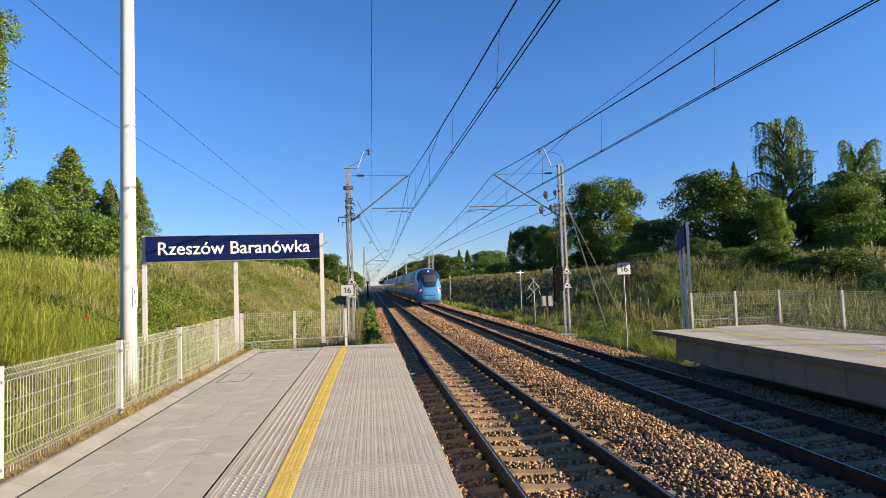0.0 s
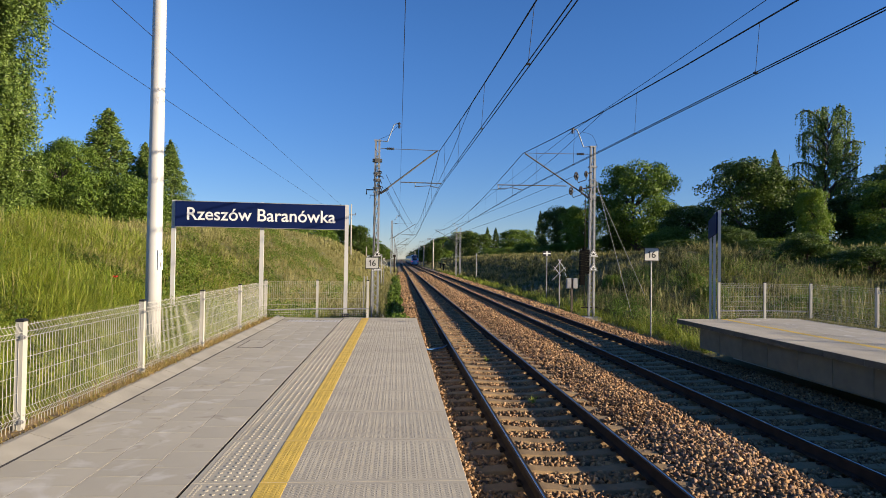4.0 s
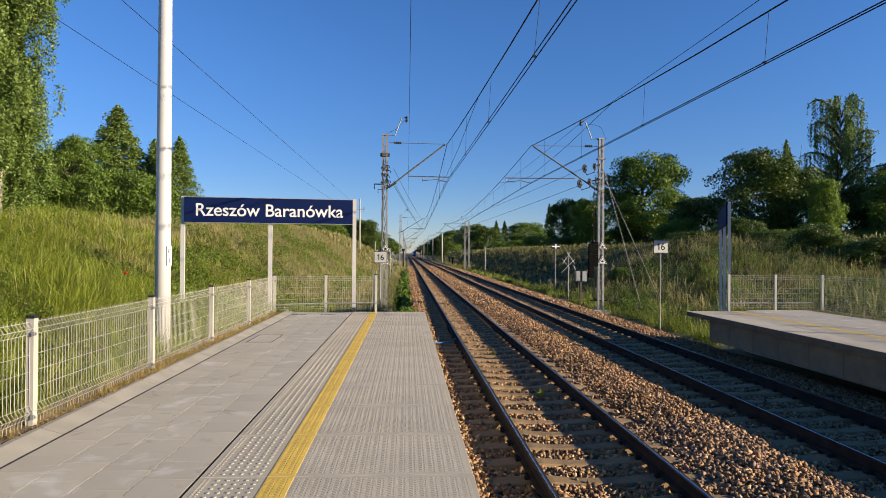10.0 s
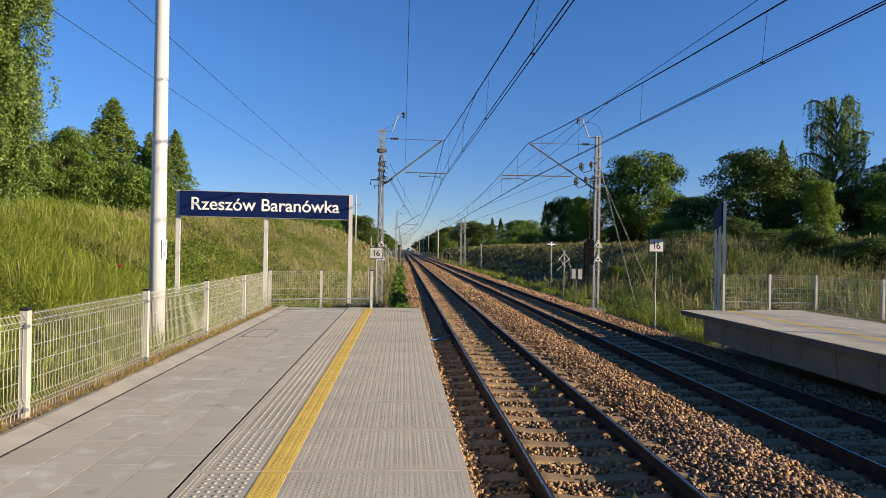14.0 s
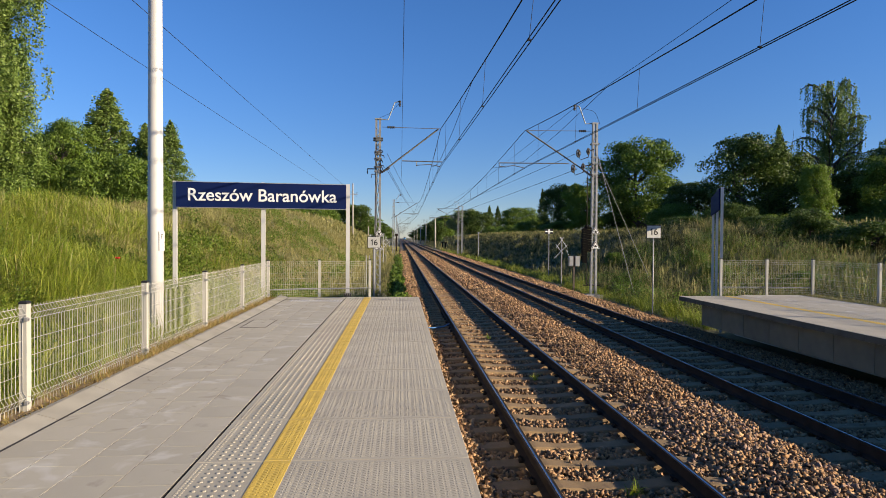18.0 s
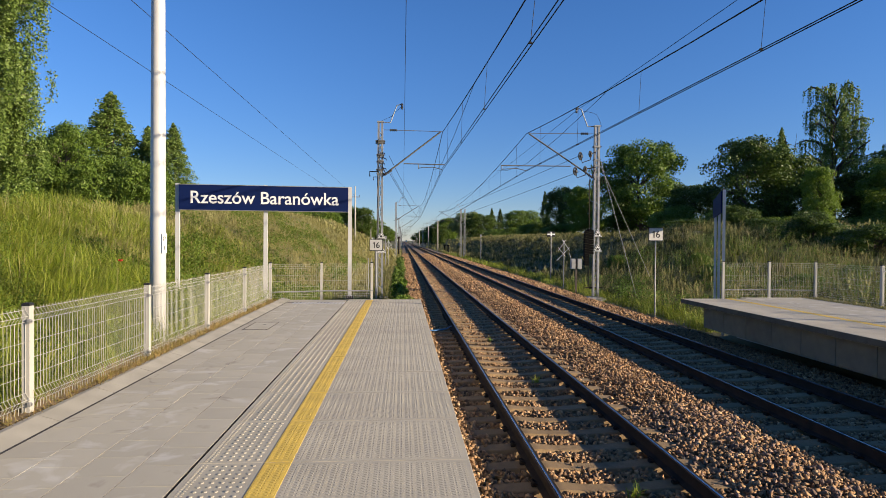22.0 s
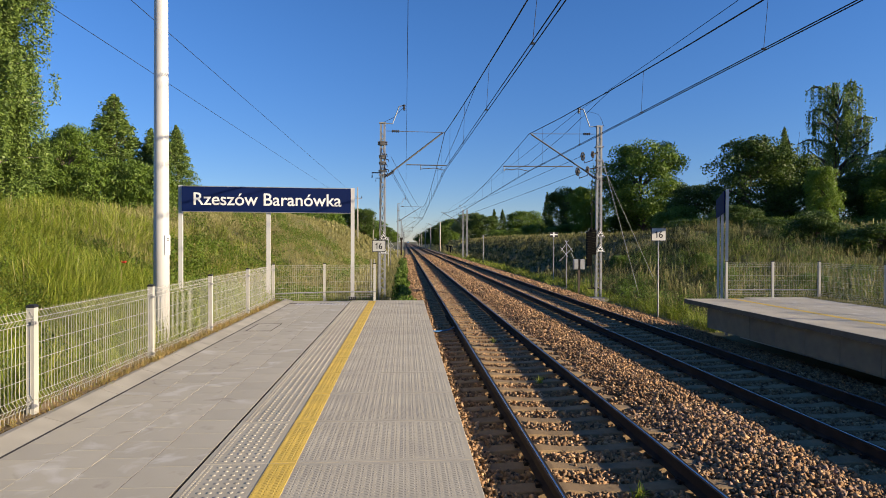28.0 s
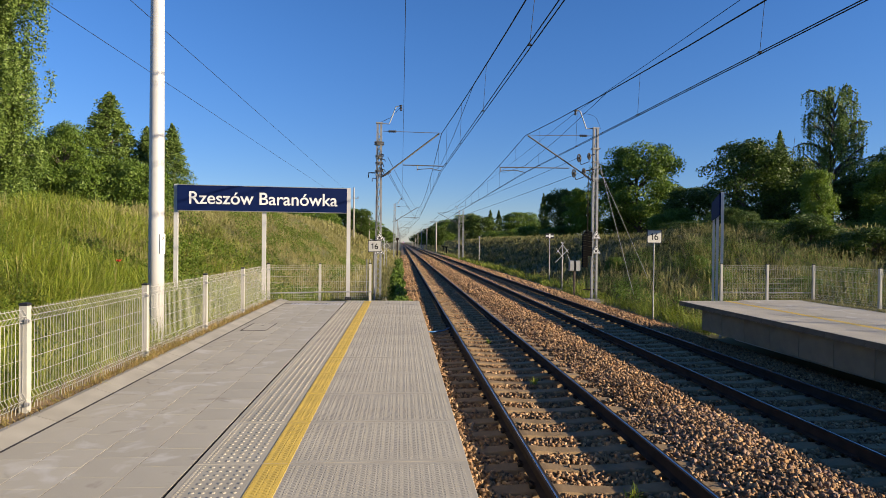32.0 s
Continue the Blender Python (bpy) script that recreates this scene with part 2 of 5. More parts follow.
STONE = island_mat("crushed_stone", [(0.09, 0.052, 0.028), (0.39, 0.23, 0.115), (0.23, 0.135, 0.068), (0.52, 0.335, 0.18), (0.06, 0.042, 0.028), (0.33, 0.19, 0.095), (0.19, 0.125, 0.078)], 0.9, bump=0.4)
STONE_SINGLE = mat("single_stone", (0.24, 0.155, 0.11), 0.9, vary=0.2, scale=20.0, bump=0.4, random_vary=0.45)
JOINT = mat("joint_sand", (0.05, 0.043, 0.036), 0.95, vary=0.2)
SOIL = mat("dry_soil", (0.24, 0.165, 0.085), 0.95, vary=0.25, scale=7.0, bump=0.6, fine=60.0)
# wall concrete browned and darkened for dirt and for the shade on that side
WALL = mat("shaded_dirty_wall", (0.20, 0.17, 0.115), 0.9, vary=0.18, scale=2.2, bump=0.2, random_vary=0.08)
# slab front coloured darker than its top for shade as well as dirt
SLAB_FACE = mat("shaded_dirty_face", (0.13, 0.108, 0.075), 0.9, vary=0.22, scale=3.0, bump=0.2, random_vary=0.1)
KERB = mat("kerb_concrete", (0.29, 0.272, 0.23), 0.85, vary=0.12, scale=3.0, bump=0.15, random_vary=0.06)
FENCE_WHITE = mat("fence_coating", (0.38, 0.367, 0.33), 0.4, vary=0.04, scale=4.0, bump=0.0)
TEXT_WHITE = mat("white_film", (0.68, 0.68, 0.66), 0.5, vary=0.03, scale=5.0, bump=0.0)
BOARD_GREY = mat("weathered_film", (0.48, 0.48, 0.45), 0.6, vary=0.1, scale=6.0, bump=0.0)
INSULATOR = mat("glazed_ceramic", (0.055, 0.05, 0.05), 0.3, vary=0.15)
RUST_DARK = mat("dark_iron", (0.004, 0.004, 0.004), 0.9, 0.0, vary=0.25, spec=0.1)
# black for the kerb gap, whose deep shade is put into this colour
GAP_BLACK = mat("gap_black", (0.018, 0.018, 0.020), 0.9, vary=0.2, spec=0.2)
BLUE_HOSE = mat("blue_plastic", (0.03, 0.13, 0.30), 0.4, vary=0.08)
TRAIN_BLUE = mat("train_blue", (0.055, 0.21, 0.43), 0.28, vary=0.04, scale=0.8, bump=0.0)
TRAIN_SILVER = mat("train_silver", (0.42, 0.42, 0.36), 0.5, 0.0, vary=0.05, scale=0.7, bump=0.0)
TRAIN_DARK = mat("train_underframe", (0.03, 0.04, 0.06), 0.6, vary=0.15)
BLACK_GLOSS = mat("black_gloss", (0.02, 0.028, 0.05), 0.12, vary=0.05, bump=0.0)
GLASS_DARK = mat("dark_glass", (0.05, 0.055, 0.055), 0.06, vary=0.05, bump=0.0, spec=0.8)
POPPY = mat("poppy_petal", (0.65, 0.03, 0.02), 0.6, vary=0.1)
BARK_BIRCH = mat("birch_bark", (0.30, 0.27, 0.23), 0.85, vary=0.3, scale=5.0, bump=0.3, fine=30.0, tint=(0.09, 0.08, 0.07))
TAIL_RED = mat("tail_red", (0.5, 0.02, 0.05), 0.3, vary=0.05, bump=0.0)
TAIL_RED.node_tree.nodes["Principled BSDF"].inputs["Emission Color"].default_value = (1.0, 0.05, 0.12, 1)
TAIL_RED.node_tree.nodes["Principled BSDF"].inputs["Emission Strength"].default_value = 3.0
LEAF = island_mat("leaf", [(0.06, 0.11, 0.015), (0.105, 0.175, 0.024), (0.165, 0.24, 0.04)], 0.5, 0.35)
# darker leaf: spruce's own green; for the SHADE trees, shade put into colour
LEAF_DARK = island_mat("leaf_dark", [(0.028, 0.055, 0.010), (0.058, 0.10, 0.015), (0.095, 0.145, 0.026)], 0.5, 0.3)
LEAF_BIRCH = island_mat("leaf_birch", [(0.075, 0.125, 0.025), (0.13, 0.20, 0.042), (0.21, 0.285, 0.075)], 0.45, 0.3)
LEAF_WILLOW = island_mat("leaf_willow", [(0.12, 0.165, 0.065), (0.17, 0.22, 0.09), (0.235, 0.285, 0.13)], 0.55, 0.35)
LEAF_BRIGHT = island_mat("leaf_bright", [(0.085, 0.15, 0.014), (0.13, 0.21, 0.022), (0.17, 0.245, 0.036)], 0.5, 0.4)
HERB = island_mat("herb_leaf", [(0.07, 0.12, 0.013), (0.115, 0.175, 0.02), (0.16, 0.21, 0.035)], 0.55, 0.35)
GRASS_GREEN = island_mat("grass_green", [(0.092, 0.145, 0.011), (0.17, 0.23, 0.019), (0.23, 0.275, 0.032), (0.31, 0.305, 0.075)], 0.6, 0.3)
GRASS_DRY = island_mat("grass_dry", [(0.21, 0.19, 0.068), (0.28, 0.245, 0.097), (0.15, 0.17, 0.045), (0.37, 0.325, 0.16)], 0.7, 0.25)
# green grass darkened: the right bank's shade is put into these colours
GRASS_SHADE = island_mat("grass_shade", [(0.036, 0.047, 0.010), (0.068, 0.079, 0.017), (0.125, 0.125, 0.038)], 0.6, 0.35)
MOSS = island_mat("withered_weed", [(0.19, 0.12, 0.045), (0.30, 0.205, 0.08), (0.17, 0.15, 0.035), (0.38, 0.27, 0.12)], 0.85, 0.1)

RAIL_Z = -0.76
TRACKS = (1.725, 5.725)


# ---- ground ----
def step(a, b, x):
    t = min(1.0, max(0.0, (x - a) / (b - a)))
    return t * t * (3 - 2 * t)


def along(y, pts):
    """A height that changes along the line."""
    return float(np.interp(y, [p[0] for p in pts], [p[1] for p in pts]))


LEFT_CREST = [(-60, 2.2), (10, 2.4), (20, 2.5), (35, 3.0), (67, 4.3), (124, 4.1), (217, 2.4), (330, 1.2), (600, 0.5)]
RIGHT_CREST = [(-60, -0.1), (16, -0.15), (28.7, 0.05), (38.6, 1.75), (48, 2.65), (64, 2.4), (160, 2.8), (340, 1.7), (600, 0.4)]


def ground_z(x, y):
    bump = 0.10 * noise.noise((x * 0.35, y * 0.35, 0.0)) + 0.25 * noise.noise((x * 0.08, y * 0.08, 3.0))
    if x < 1.7:
        toe = -1.15
        base = toe + 1.10 * step(-3.0, -3.6, x) * (1 - step(16.0, 20.0, y))
        zc = along(y, LEFT_CREST)
        far = step(22.0, 42.0, y)
        k = (1 - far) * step(-4.4, -14.0, x) + far * step(-2.4, -13.5, x)
        z = base + (zc - base) * k
        fade = step(-4.6, -8, x)
    else:
        toe = -1.15
        near = 1 - step(15.5, 18.5, y)
        base = toe + (toe + 2.1) * near * step(11.2, 12.0, x)
        zc = along(y, RIGHT_CREST)
        k = 0.75 * min(1.0, max(0.0, (x - 10.4) / 12.6)) + 0.25 * step(10.0, 24.0, x)
        z = base + (zc - base) * k
        fade = step(9.5, 13, x)
    return z + bump * fade


def make_ground():
    xs = sorted(set([-4000, -2000, -900, -400, -200, -120, -80, -60, -45, -35, -28] + list(np.arange(-24, -3.5, 0.6)) + [-3.5, -3, -2, -1, 0, 2, 4, 6, 8, 8.6] + list(np.arange(9, 28, 0.6)) + [29, 35, 45, 60, 80, 120, 200, 400, 900, 2000, 4000]))
    ys = sorted(set([-4000, -1500, -600, -250, -120, -60, -30, -15] + list(np.arange(-8, 60, 0.9)) + list(np.arange(60, 160, 4.0)) + list(np.arange(160, 640, 20.0)) + [700, 900, 1300, 2000, 3000, 4800]))
    v = np.array([(x, y, ground_z(x, y)) for y in ys for x in xs])
    nx = len(xs)
    f = np.array([(j * nx + i, j * nx + i + 1, (j + 1) * nx + i + 1, (j + 1) * nx + i) for j in range(len(ys) - 1) for i in range(nx - 1)])
    tagged(new("ground", fast_mesh("ground", v, f, EARTH, True)), "grassy earth of a railway cutting with sloping banks", "ground", kind="structure")


make_ground()

# ---- railway: ballast, tracks ----
def stones_np(rng, x, y, z, size, fine=True):
    """Crushed stones: small blocks with broken, uneven corners."""
    n = len(x)
    base = np.array([(a, b, c) for c in (-0.5, 0.5) for b in (-0.5, 0.5) for a in (-0.5, 0.5)] if fine else [(0.7, 0, 0), (-0.7, 0, 0), (0, 0.7, 0), (0, -0.7, 0), (0, 0, 0.6), (0, 0, -0.6)])
    shape = rng.uniform(0.55, 1.35, (n, 1, 3)) * np.array((1.15, 1.0, 0.7))
    pinch = 1 + 0.45 * rng.uniform(-1, 1, (n, 1, 1)) * base[None, :, 2:3] * 2 * np.array((1.0, 0.7, 0.0))
    v = base[None] * shape * pinch + rng.uniform(-0.3, 0.3, (n, len(base), 3))
    a, b, c = (rng.uniform(0, 2 * math.pi, n), rng.normal(0, 0.75, n), rng.normal(0, 0.75, n))
    ca, sa, cb, sb, cc, sc = np.cos(a), np.sin(a), np.cos(b), np.sin(b), np.cos(c), np.sin(c)
    one, zero = np.ones(n), np.zeros(n)
    rz = np.stack([np.stack([ca, -sa, zero], 1), np.stack([sa, ca, zero], 1), np.stack([zero, zero, one], 1)], 1)
    rx = np.stack([np.stack([one, zero, zero], 1), np.stack([zero, cb, -sb], 1), np.stack([zero, sb, cb], 1)], 1)
    ry = np.stack([np.stack([cc, zero, sc], 1), np.stack([zero, one, zero], 1), np.stack([-sc, zero, cc], 1)], 1)
    v = np.einsum("nij,nkj->nki", rz @ rx @ ry, v) * np.asarray(size)[:, None, None]
    v += np.stack([x, y, z], 1)[:, None, :]
    quad = np.array([(0, 2, 3, 1), (4, 5, 7, 6), (0, 1, 5, 4), (1, 3, 7, 5), (3, 2, 6, 7), (2, 0, 4, 6)])
    tri = np.concatenate([quad[:, [0, 1, 2]], quad[:, [0, 2, 3]]])
    if not fine:
        tri = np.array([(0, 2, 4), (2, 1, 4), (1, 3, 4), (3, 0, 4), (2, 0, 5), (1, 2, 5), (3, 1, 5), (0, 3, 5)])
    f = (np.arange(n) * len(base))[:, None, None] + tri[None]
    return v.reshape(-1, 3), f.reshape(-1, 3)


def bed_top(x):
    """Height of the ballast across the line."""
    xs = [-0.6, 0.0, 0.25, 0.45, 0.7, 1.725, 2.75, 3.0, 3.3, 3.72, 4.15, 4.45, 4.7, 5.725, 6.75, 7.0, 7.4, 8.1, 8.9]
    zs = [-0.97, -0.935, -0.93, -0.96, -0.985, -0.993, -0.985, -0.965, -0.925, -0.895, -0.925, -0.965, -0.985, -0.993, -0.985, -0.965, -0.96, -1.02, -1.25]
    return np.interp(x, xs, zs)


def make_ballast():
    bed = thing("ballast_bed", "brown crushed-stone ballast under and between the two railway tracks", "ballast")
    bed["kind"] = "structure"
    xs = np.arange(-0.6, 8.95, 0.15)
    ys = np.concatenate([[-60, -20, -5], np.arange(0, 40, 1.0), np.arange(40, 200, 10.0), [300, 500, 800, 1200, 1800, 2600]])
    gx, gy = np.meshgrid(xs, ys)
    v = np.stack([gx.ravel(), gy.ravel(), bed_top(gx.ravel()) - 0.075], 1)
    nx = len(xs)
    i, j = np.meshgrid(np.arange(nx - 1), np.arange(len(ys) - 1))
    k = (j * nx + i).ravel()
    part("bed", fast_mesh("bed", v, np.stack([k, k + 1, k + nx + 1, k + nx], 1), BALLAST, True), None, bed)
    rng = np.random.default_rng(11)
    allv, allf, off = [], [], 0
    for y0, y1, dens, s in ((-9, 2.6, 300, 0.068), (2.6, 8.5, 1750, 0.036), (8.5, 16, 1000, 0.043), (16, 30, 420, 0.056), (30, 62, 90, 0.10), (62, 120, 16, 0.17)):
        n = int((y1 - y0) * 8.9 * dens)
        x, y = rng.uniform(-0.6, 8.55, n), rng.uniform(y0, y1, n)
        wild = noise_field(x, y)
        z = bed_top(x) + 0.014 * wild + rng.uniform(-0.06, 0.022, n)
        over = (np.abs(np.abs(x - 1.725) - 0.7525) < 0.10) | (np.abs(np.abs(x - 5.725) - 0.7525) < 0.10)
        cross = ((np.mod(y - SLEEPER_Y0, 0.6) < 0.27) & ((np.abs(x - 1.725) < 1.27) | (np.abs(x - 5.725) < 1.27)))
        keep = ~over & ~(cross & (rng.random(n) > 0.025))
        # beyond the second track the bed is only thinly strewn near the platform
        keep &= (x < 4.6 + 0.55 * np.maximum(y, 2.6)) | (rng.random(n) < 0.25)
        x, y, z = x[keep], y[keep], z[keep]
        size = s * rng.uniform(0.6, 1.25, len(x))
        vv, ff = stones_np(rng, x, y, z, size, 0 < y0 < 8)
        allv.append(vv)
        allf.append(ff + off)
        off += len(vv)
    tagged(part("crushed_stone", fast_mesh("crushed_stone", np.concatenate(allv), np.concatenate(allf), STONE), None, bed), kind="stuff")
    meshes = []
    for _ in range(8):
        vv, ff = stones_np(rng, np.zeros(1), np.zeros(1), np.zeros(1), np.array([0.042]))
        meshes.append(fast_mesh("stone", vv, ff, STONE_SINGLE))
    for q in range(300):
        x, y = rng.uniform(2.75, 4.3), rng.uniform(4.6, 8.5)
        st = part("stone", meshes[q % 8], None, bed)
        st.matrix_basis = pose(x, y, float(bed_top(x)) + 0.018, rng.uniform(0, 360), rng.uniform(0, 360), rng.uniform(0, 360))


def noise_field(x, y):
    return np.sin(x * 7.1 + np.sin(y * 3.3)) * np.sin(y * 5.7 + np.sin(x * 4.1))


SLEEPER_Y0 = 0.17


def sleeper_mesh():
    rings = []
    for x, w0, w1, h in ((-1.3, 0.15, 0.10, -0.98), (-1.25, 0.15, 0.10, -0.955), (-0.95, 0.15, 0.105, -0.942), (-0.55, 0.15, 0.105, -0.942), (-0.3, 0.13, 0.09, -0.965), (0.0, 0.125, 0.085, -0.97),
                         (0.3, 0.13, 0.09, -0.965), (0.55, 0.15, 0.105, -0.942), (0.95, 0.15, 0.105, -0.942), (1.25, 0.15, 0.10, -0.955), (1.3, 0.15, 0.10, -0.98)):
        rings.append([(x, -w0, -1.14), (x, w0, -1.14), (x, w0, h - 0.09), (x, w1 + 0.012, h - 0.008), (x, w1, h), (x, -w1, h), (x, -w1 - 0.012, h - 0.008), (x, -w0, h - 0.09)])
    return Mesh().loft(rings).data("sleeper", SLEEPER)


def clip_mesh(side):
    m = Mesh()
    pts = [(0.045 * side, -0.05, 0.0), (0.10 * side, -0.05, 0.035), (0.125 * side, 0.0, 0.04), (0.10 * side, 0.05, 0.035), (0.045 * side, 0.05, 0.0)]
    m.tube(pts, 0.011, 6)
    m.box(min(0.07 * side, 0.12 * side), max(0.07 * side, 0.12 * side), -0.03, 0.03, -0.03, 0.012, 0.006)
    return m.data("rail_clip", RUST)


def make_track(a):
    track = thing("railway_track", "straight railway track with rusty steel rails on concrete sleepers", "railway track", "two parallel tracks", (a, 0, 0))
    prof = [(-0.075, -0.93), (0.075, -0.93), (0.075, -0.918), (0.014, -0.895), (0.009, -0.80), (0.034, -0.792), (0.036, -0.768), (0.030, -0.763), (-0.030, -0.763), (-0.036, -0.768), (-0.034, -0.792), (-0.009, -0.80), (-0.014, -0.895), (-0.075, -0.918)]
    for s in (-1, 1):
        rail = part("rail", Mesh().loft([[(s * 0.7525 + x, y, z) for x, z in prof] for y in (-60, 0, 30, 100, 400, 2600)]), RUST, track, "rust-brown steel rail")
        part("running_surface", Mesh().box(s * 0.7525 - 0.012, s * 0.7525 + 0.008, -60, 2600, -0.7645, RAIL_Z, 0.002), RAIL_TOP, rail, "bright polished rail head")
    me = sleeper_mesh()
    clips = [clip_mesh(s) for s in (-1, 1)]
    for i in range(-8, 150):
        sl = part("sleeper", me, None, track)
        sl.location = (random.uniform(-0.01, 0.01), SLEEPER_Y0 + 0.135 + i * 0.6 + random.uniform(-0.012, 0.012), random.uniform(-0.006, 0.004))
        if 4 <= i < 34:
            for s in (-1, 1):
                for k in (0, 1):
                    c = part("rail_clip", clips[k], None, sl)
                    c.location = (s * 0.7525, 0, -0.925)
    far = Mesh()
    for i in range(150, 560):
        far.box(-1.3, 1.3, i * 0.6 + 0.2, i * 0.6 + 0.42, -1.05, -0.955)
    tagged(part("distant_sleeper", far, SLEEPER, track), kind="stuff")


make_ballast()
for a in TRACKS:
    make_track(a)


# ---- platforms ----
def edge_slab_meshes(mirror):
    """The ribbed edge slab with its rows of raised dots, and the yellow strip on it; x grows from the edge inwards."""
    s = -1 if not mirror else 1
    grey, yellow = Mesh(), Mesh()

    def box(m, x0, x1, *r):
        m.box(min(s * x0, s * x1), max(s * x0, s * x1), *r)

    box(grey, 0.0, 1.945, 0.0015, 0.9985, -0.12, 0.0, 0.003)
    box(yellow, 1.28, 1.47, 0.006, 0.994, -0.03, 0.003, 0.001)

    def pads(m, x0, x1, z):
        nx, ny = int((x1 - x0) / 0.036), 23
        for i in range(nx):
            t = 0.55 if i % 2 else -0.55
            cx = x0 + (i + 0.5) * (x1 - x0) / nx
            ca, sa = math.cos(t), math.sin(t)
            for j in range(ny):
                cy = 0.045 + (j + 0.5 + 0.25 * (i % 2)) * 0.91 / ny
                v = []
                for l, w, h in ((0.0160, 0.0085, 0.0), (0.0125, 0.0045, 0.0015)):
                    for px, py in ((-l, -w), (l, -w), (l, w), (-l, w)):
                        v.append((s * (cx + px * ca - py * sa), cy + px * sa + py * ca, z + h))
                m.add(v, [(4, 5, 6, 7), (0, 1, 5, 4), (1, 2, 6, 5), (2, 3, 7, 6), (3, 0, 4, 7)])

    pads(grey, 0.03, 1.27, 0.0)
    pads(yellow, 1.285, 1.465, 0.003)
    for i in range(5):
        for j in range(13):
            cx, cy, r = 1.535 + i * 0.066, 0.06 + j * 0.073, 0.0155
            ring = lambda rad, z: [(s * (cx + rad * math.cos(k * math.pi / 4)), cy + rad * math.sin(k * math.pi / 4), z) for k in range(8)]
            grey.loft([ring(r, 0.0), ring(r * 0.85, 0.004), ring(r * 0.5, 0.0055)])
    for i in range(2):
        for j in range(26):
            cx, cy = 1.862 + i * 0.03, 0.04 + j * 0.0365
            grey.box(s * cx - 0.008, s * cx + 0.008, cy - 0.006, cy + 0.006, 0, 0.004, 0.003)
    return grey.data("edge_slab", EDGE_SLAB), yellow.data("yellow_strip", YELLOW)


def make_platform():
    pf = thing("platform_1", "light grey concrete platform with a yellow safety line", "platform", "station platforms")
    pf["kind"] = "structure"
    part("foundation", Mesh().box(-1.93, -0.16, -40, 15.95, -1.3, -0.125), CONCRETE, pf)
    part("paving_bed", Mesh().box(-3.47, -1.96, -40, 15.95, -0.9, -0.0022), JOINT, pf)
    grey, yellow = edge_slab_meshes(False)
    for i in range(-6, 16):
        sl = part("edge_slab", grey, None, pf)
        sl.location = (0, i - 0.105, 0)
        y = part("yellow_strip", yellow, None, sl, "yellow painted strip")
    part("edge_slab", Mesh().box(-1.945, 0.0, 15.90, 16.06, -0.12, 0.0, 0.004), EDGE_SLAB, pf)
    joints = (-1.962, -2.335, -2.71, -3.065, -3.445)
    tile = {}
    for c in range(4):
        x1, x0 = joints[c], joints[c + 1]
        tile[c] = Mesh().box(-(x1 - x0) + 0.0028, -0.0028, 0.0025, 0.3685, -0.03, 0.0).data("paving_slab", SLAB)
        for i in range(-7, 41):
            y = 0.16 + i * 0.371 + (0.185 if c % 2 else 0.0)
            if y > 15.1:
                continue
            t = part("paving_slab", tile[c], None, pf)
            t.matrix_basis = pose(x1, y, random.uniform(-0.0003, 0.0003))
    part("paving_strip", Mesh().box(-3.455, -1.962, 15.36, 15.95, -0.05, 0.0, 0.003), SLAB, pf)
    part("paving_back", Mesh().box(-3.455, -1.962, -40, -2.45, -0.05, 0.0, 0.003), SLAB, pf)
    for i in range(15):
        x = -3.25 + i * 0.088
        m = Mesh().add([(x, 14.82, 0.001), (x + 0.045, 14.82, 0.001), (x + 0.045, 15.22, 0.001), (x, 15.22, 0.001), (x, 14.82, 0.006), (x + 0.045, 14.82, 0.006), (x + 0.045, 15.22, 0.006), (x, 15.22, 0.006)],
                       [(4, 5, 6, 7), (0, 1, 5, 4), (1, 2, 6, 5), (2, 3, 7, 6), (3, 0, 4, 7)])
        part("guide_bar", m, WHITE, pf, "white raised guide bar")
    for i in range(22):
        y0 = -5.0 + i * 1.0
        if y0 > 15.2:
            break
        m = Mesh()
        m.add([(-3.72, y0 + 0.004, -0.25), (-3.475, y0 + 0.004, -0.25), (-3.475, y0 + 0.996, -0.25), (-3.72, y0 + 0.996, -0.25),
               (-3.72, y0 + 0.004, 0.048), (-3.665, y0 + 0.004, 0.05), (-3.475, y0 + 0.004, -0.006), (-3.475, y0 + 0.996, -0.006), (-3.665, y0 + 0.996, 0.05), (-3.72, y0 + 0.996, 0.048)],
              [(0, 1, 6, 5, 4), (1, 2, 7, 6), (2, 3, 9, 8, 7), (3, 0, 4, 9), (4, 5, 8, 9), (5, 6, 7, 8), (3, 2, 1, 0)])
        part("kerb_stone", m, KERB, pf, "cream concrete kerb stone")
    # a flat black strip stands in for the shaded open gap beside the kerb
    part("gap_strip", Mesh().box(-3.474, -3.4485, -5, 15.3, -0.048, -0.003), GAP_BLACK, pf, "black strip painted for the shaded gap along the kerb")
    soil = Mesh()
    ys = np.arange(-5, 15.6, 0.12)
    soil.loft([[(x, y, 0.042 + 0.022 * noise.noise((x * 6, y * 3, 1.0)) - (0.02 if x < -4.0 else 0)) for x in (-4.25, -4.1, -3.98, -3.9, -3.82, -3.74)] for y in ys], False, False)
    part("soil_strip", soil, SOIL, pf, "bare brown soil along the fence")
    cover = thing("manhole_cover", "concrete-filled inspection cover set flush in grey paving", "manhole cover", at=(-3.1, 10.92, 0))
    part("cover_plate", Mesh().box(-0.21, 0.21, -0.47, 0.47, -0.03, 0.004, 0.001), SLAB, cover)
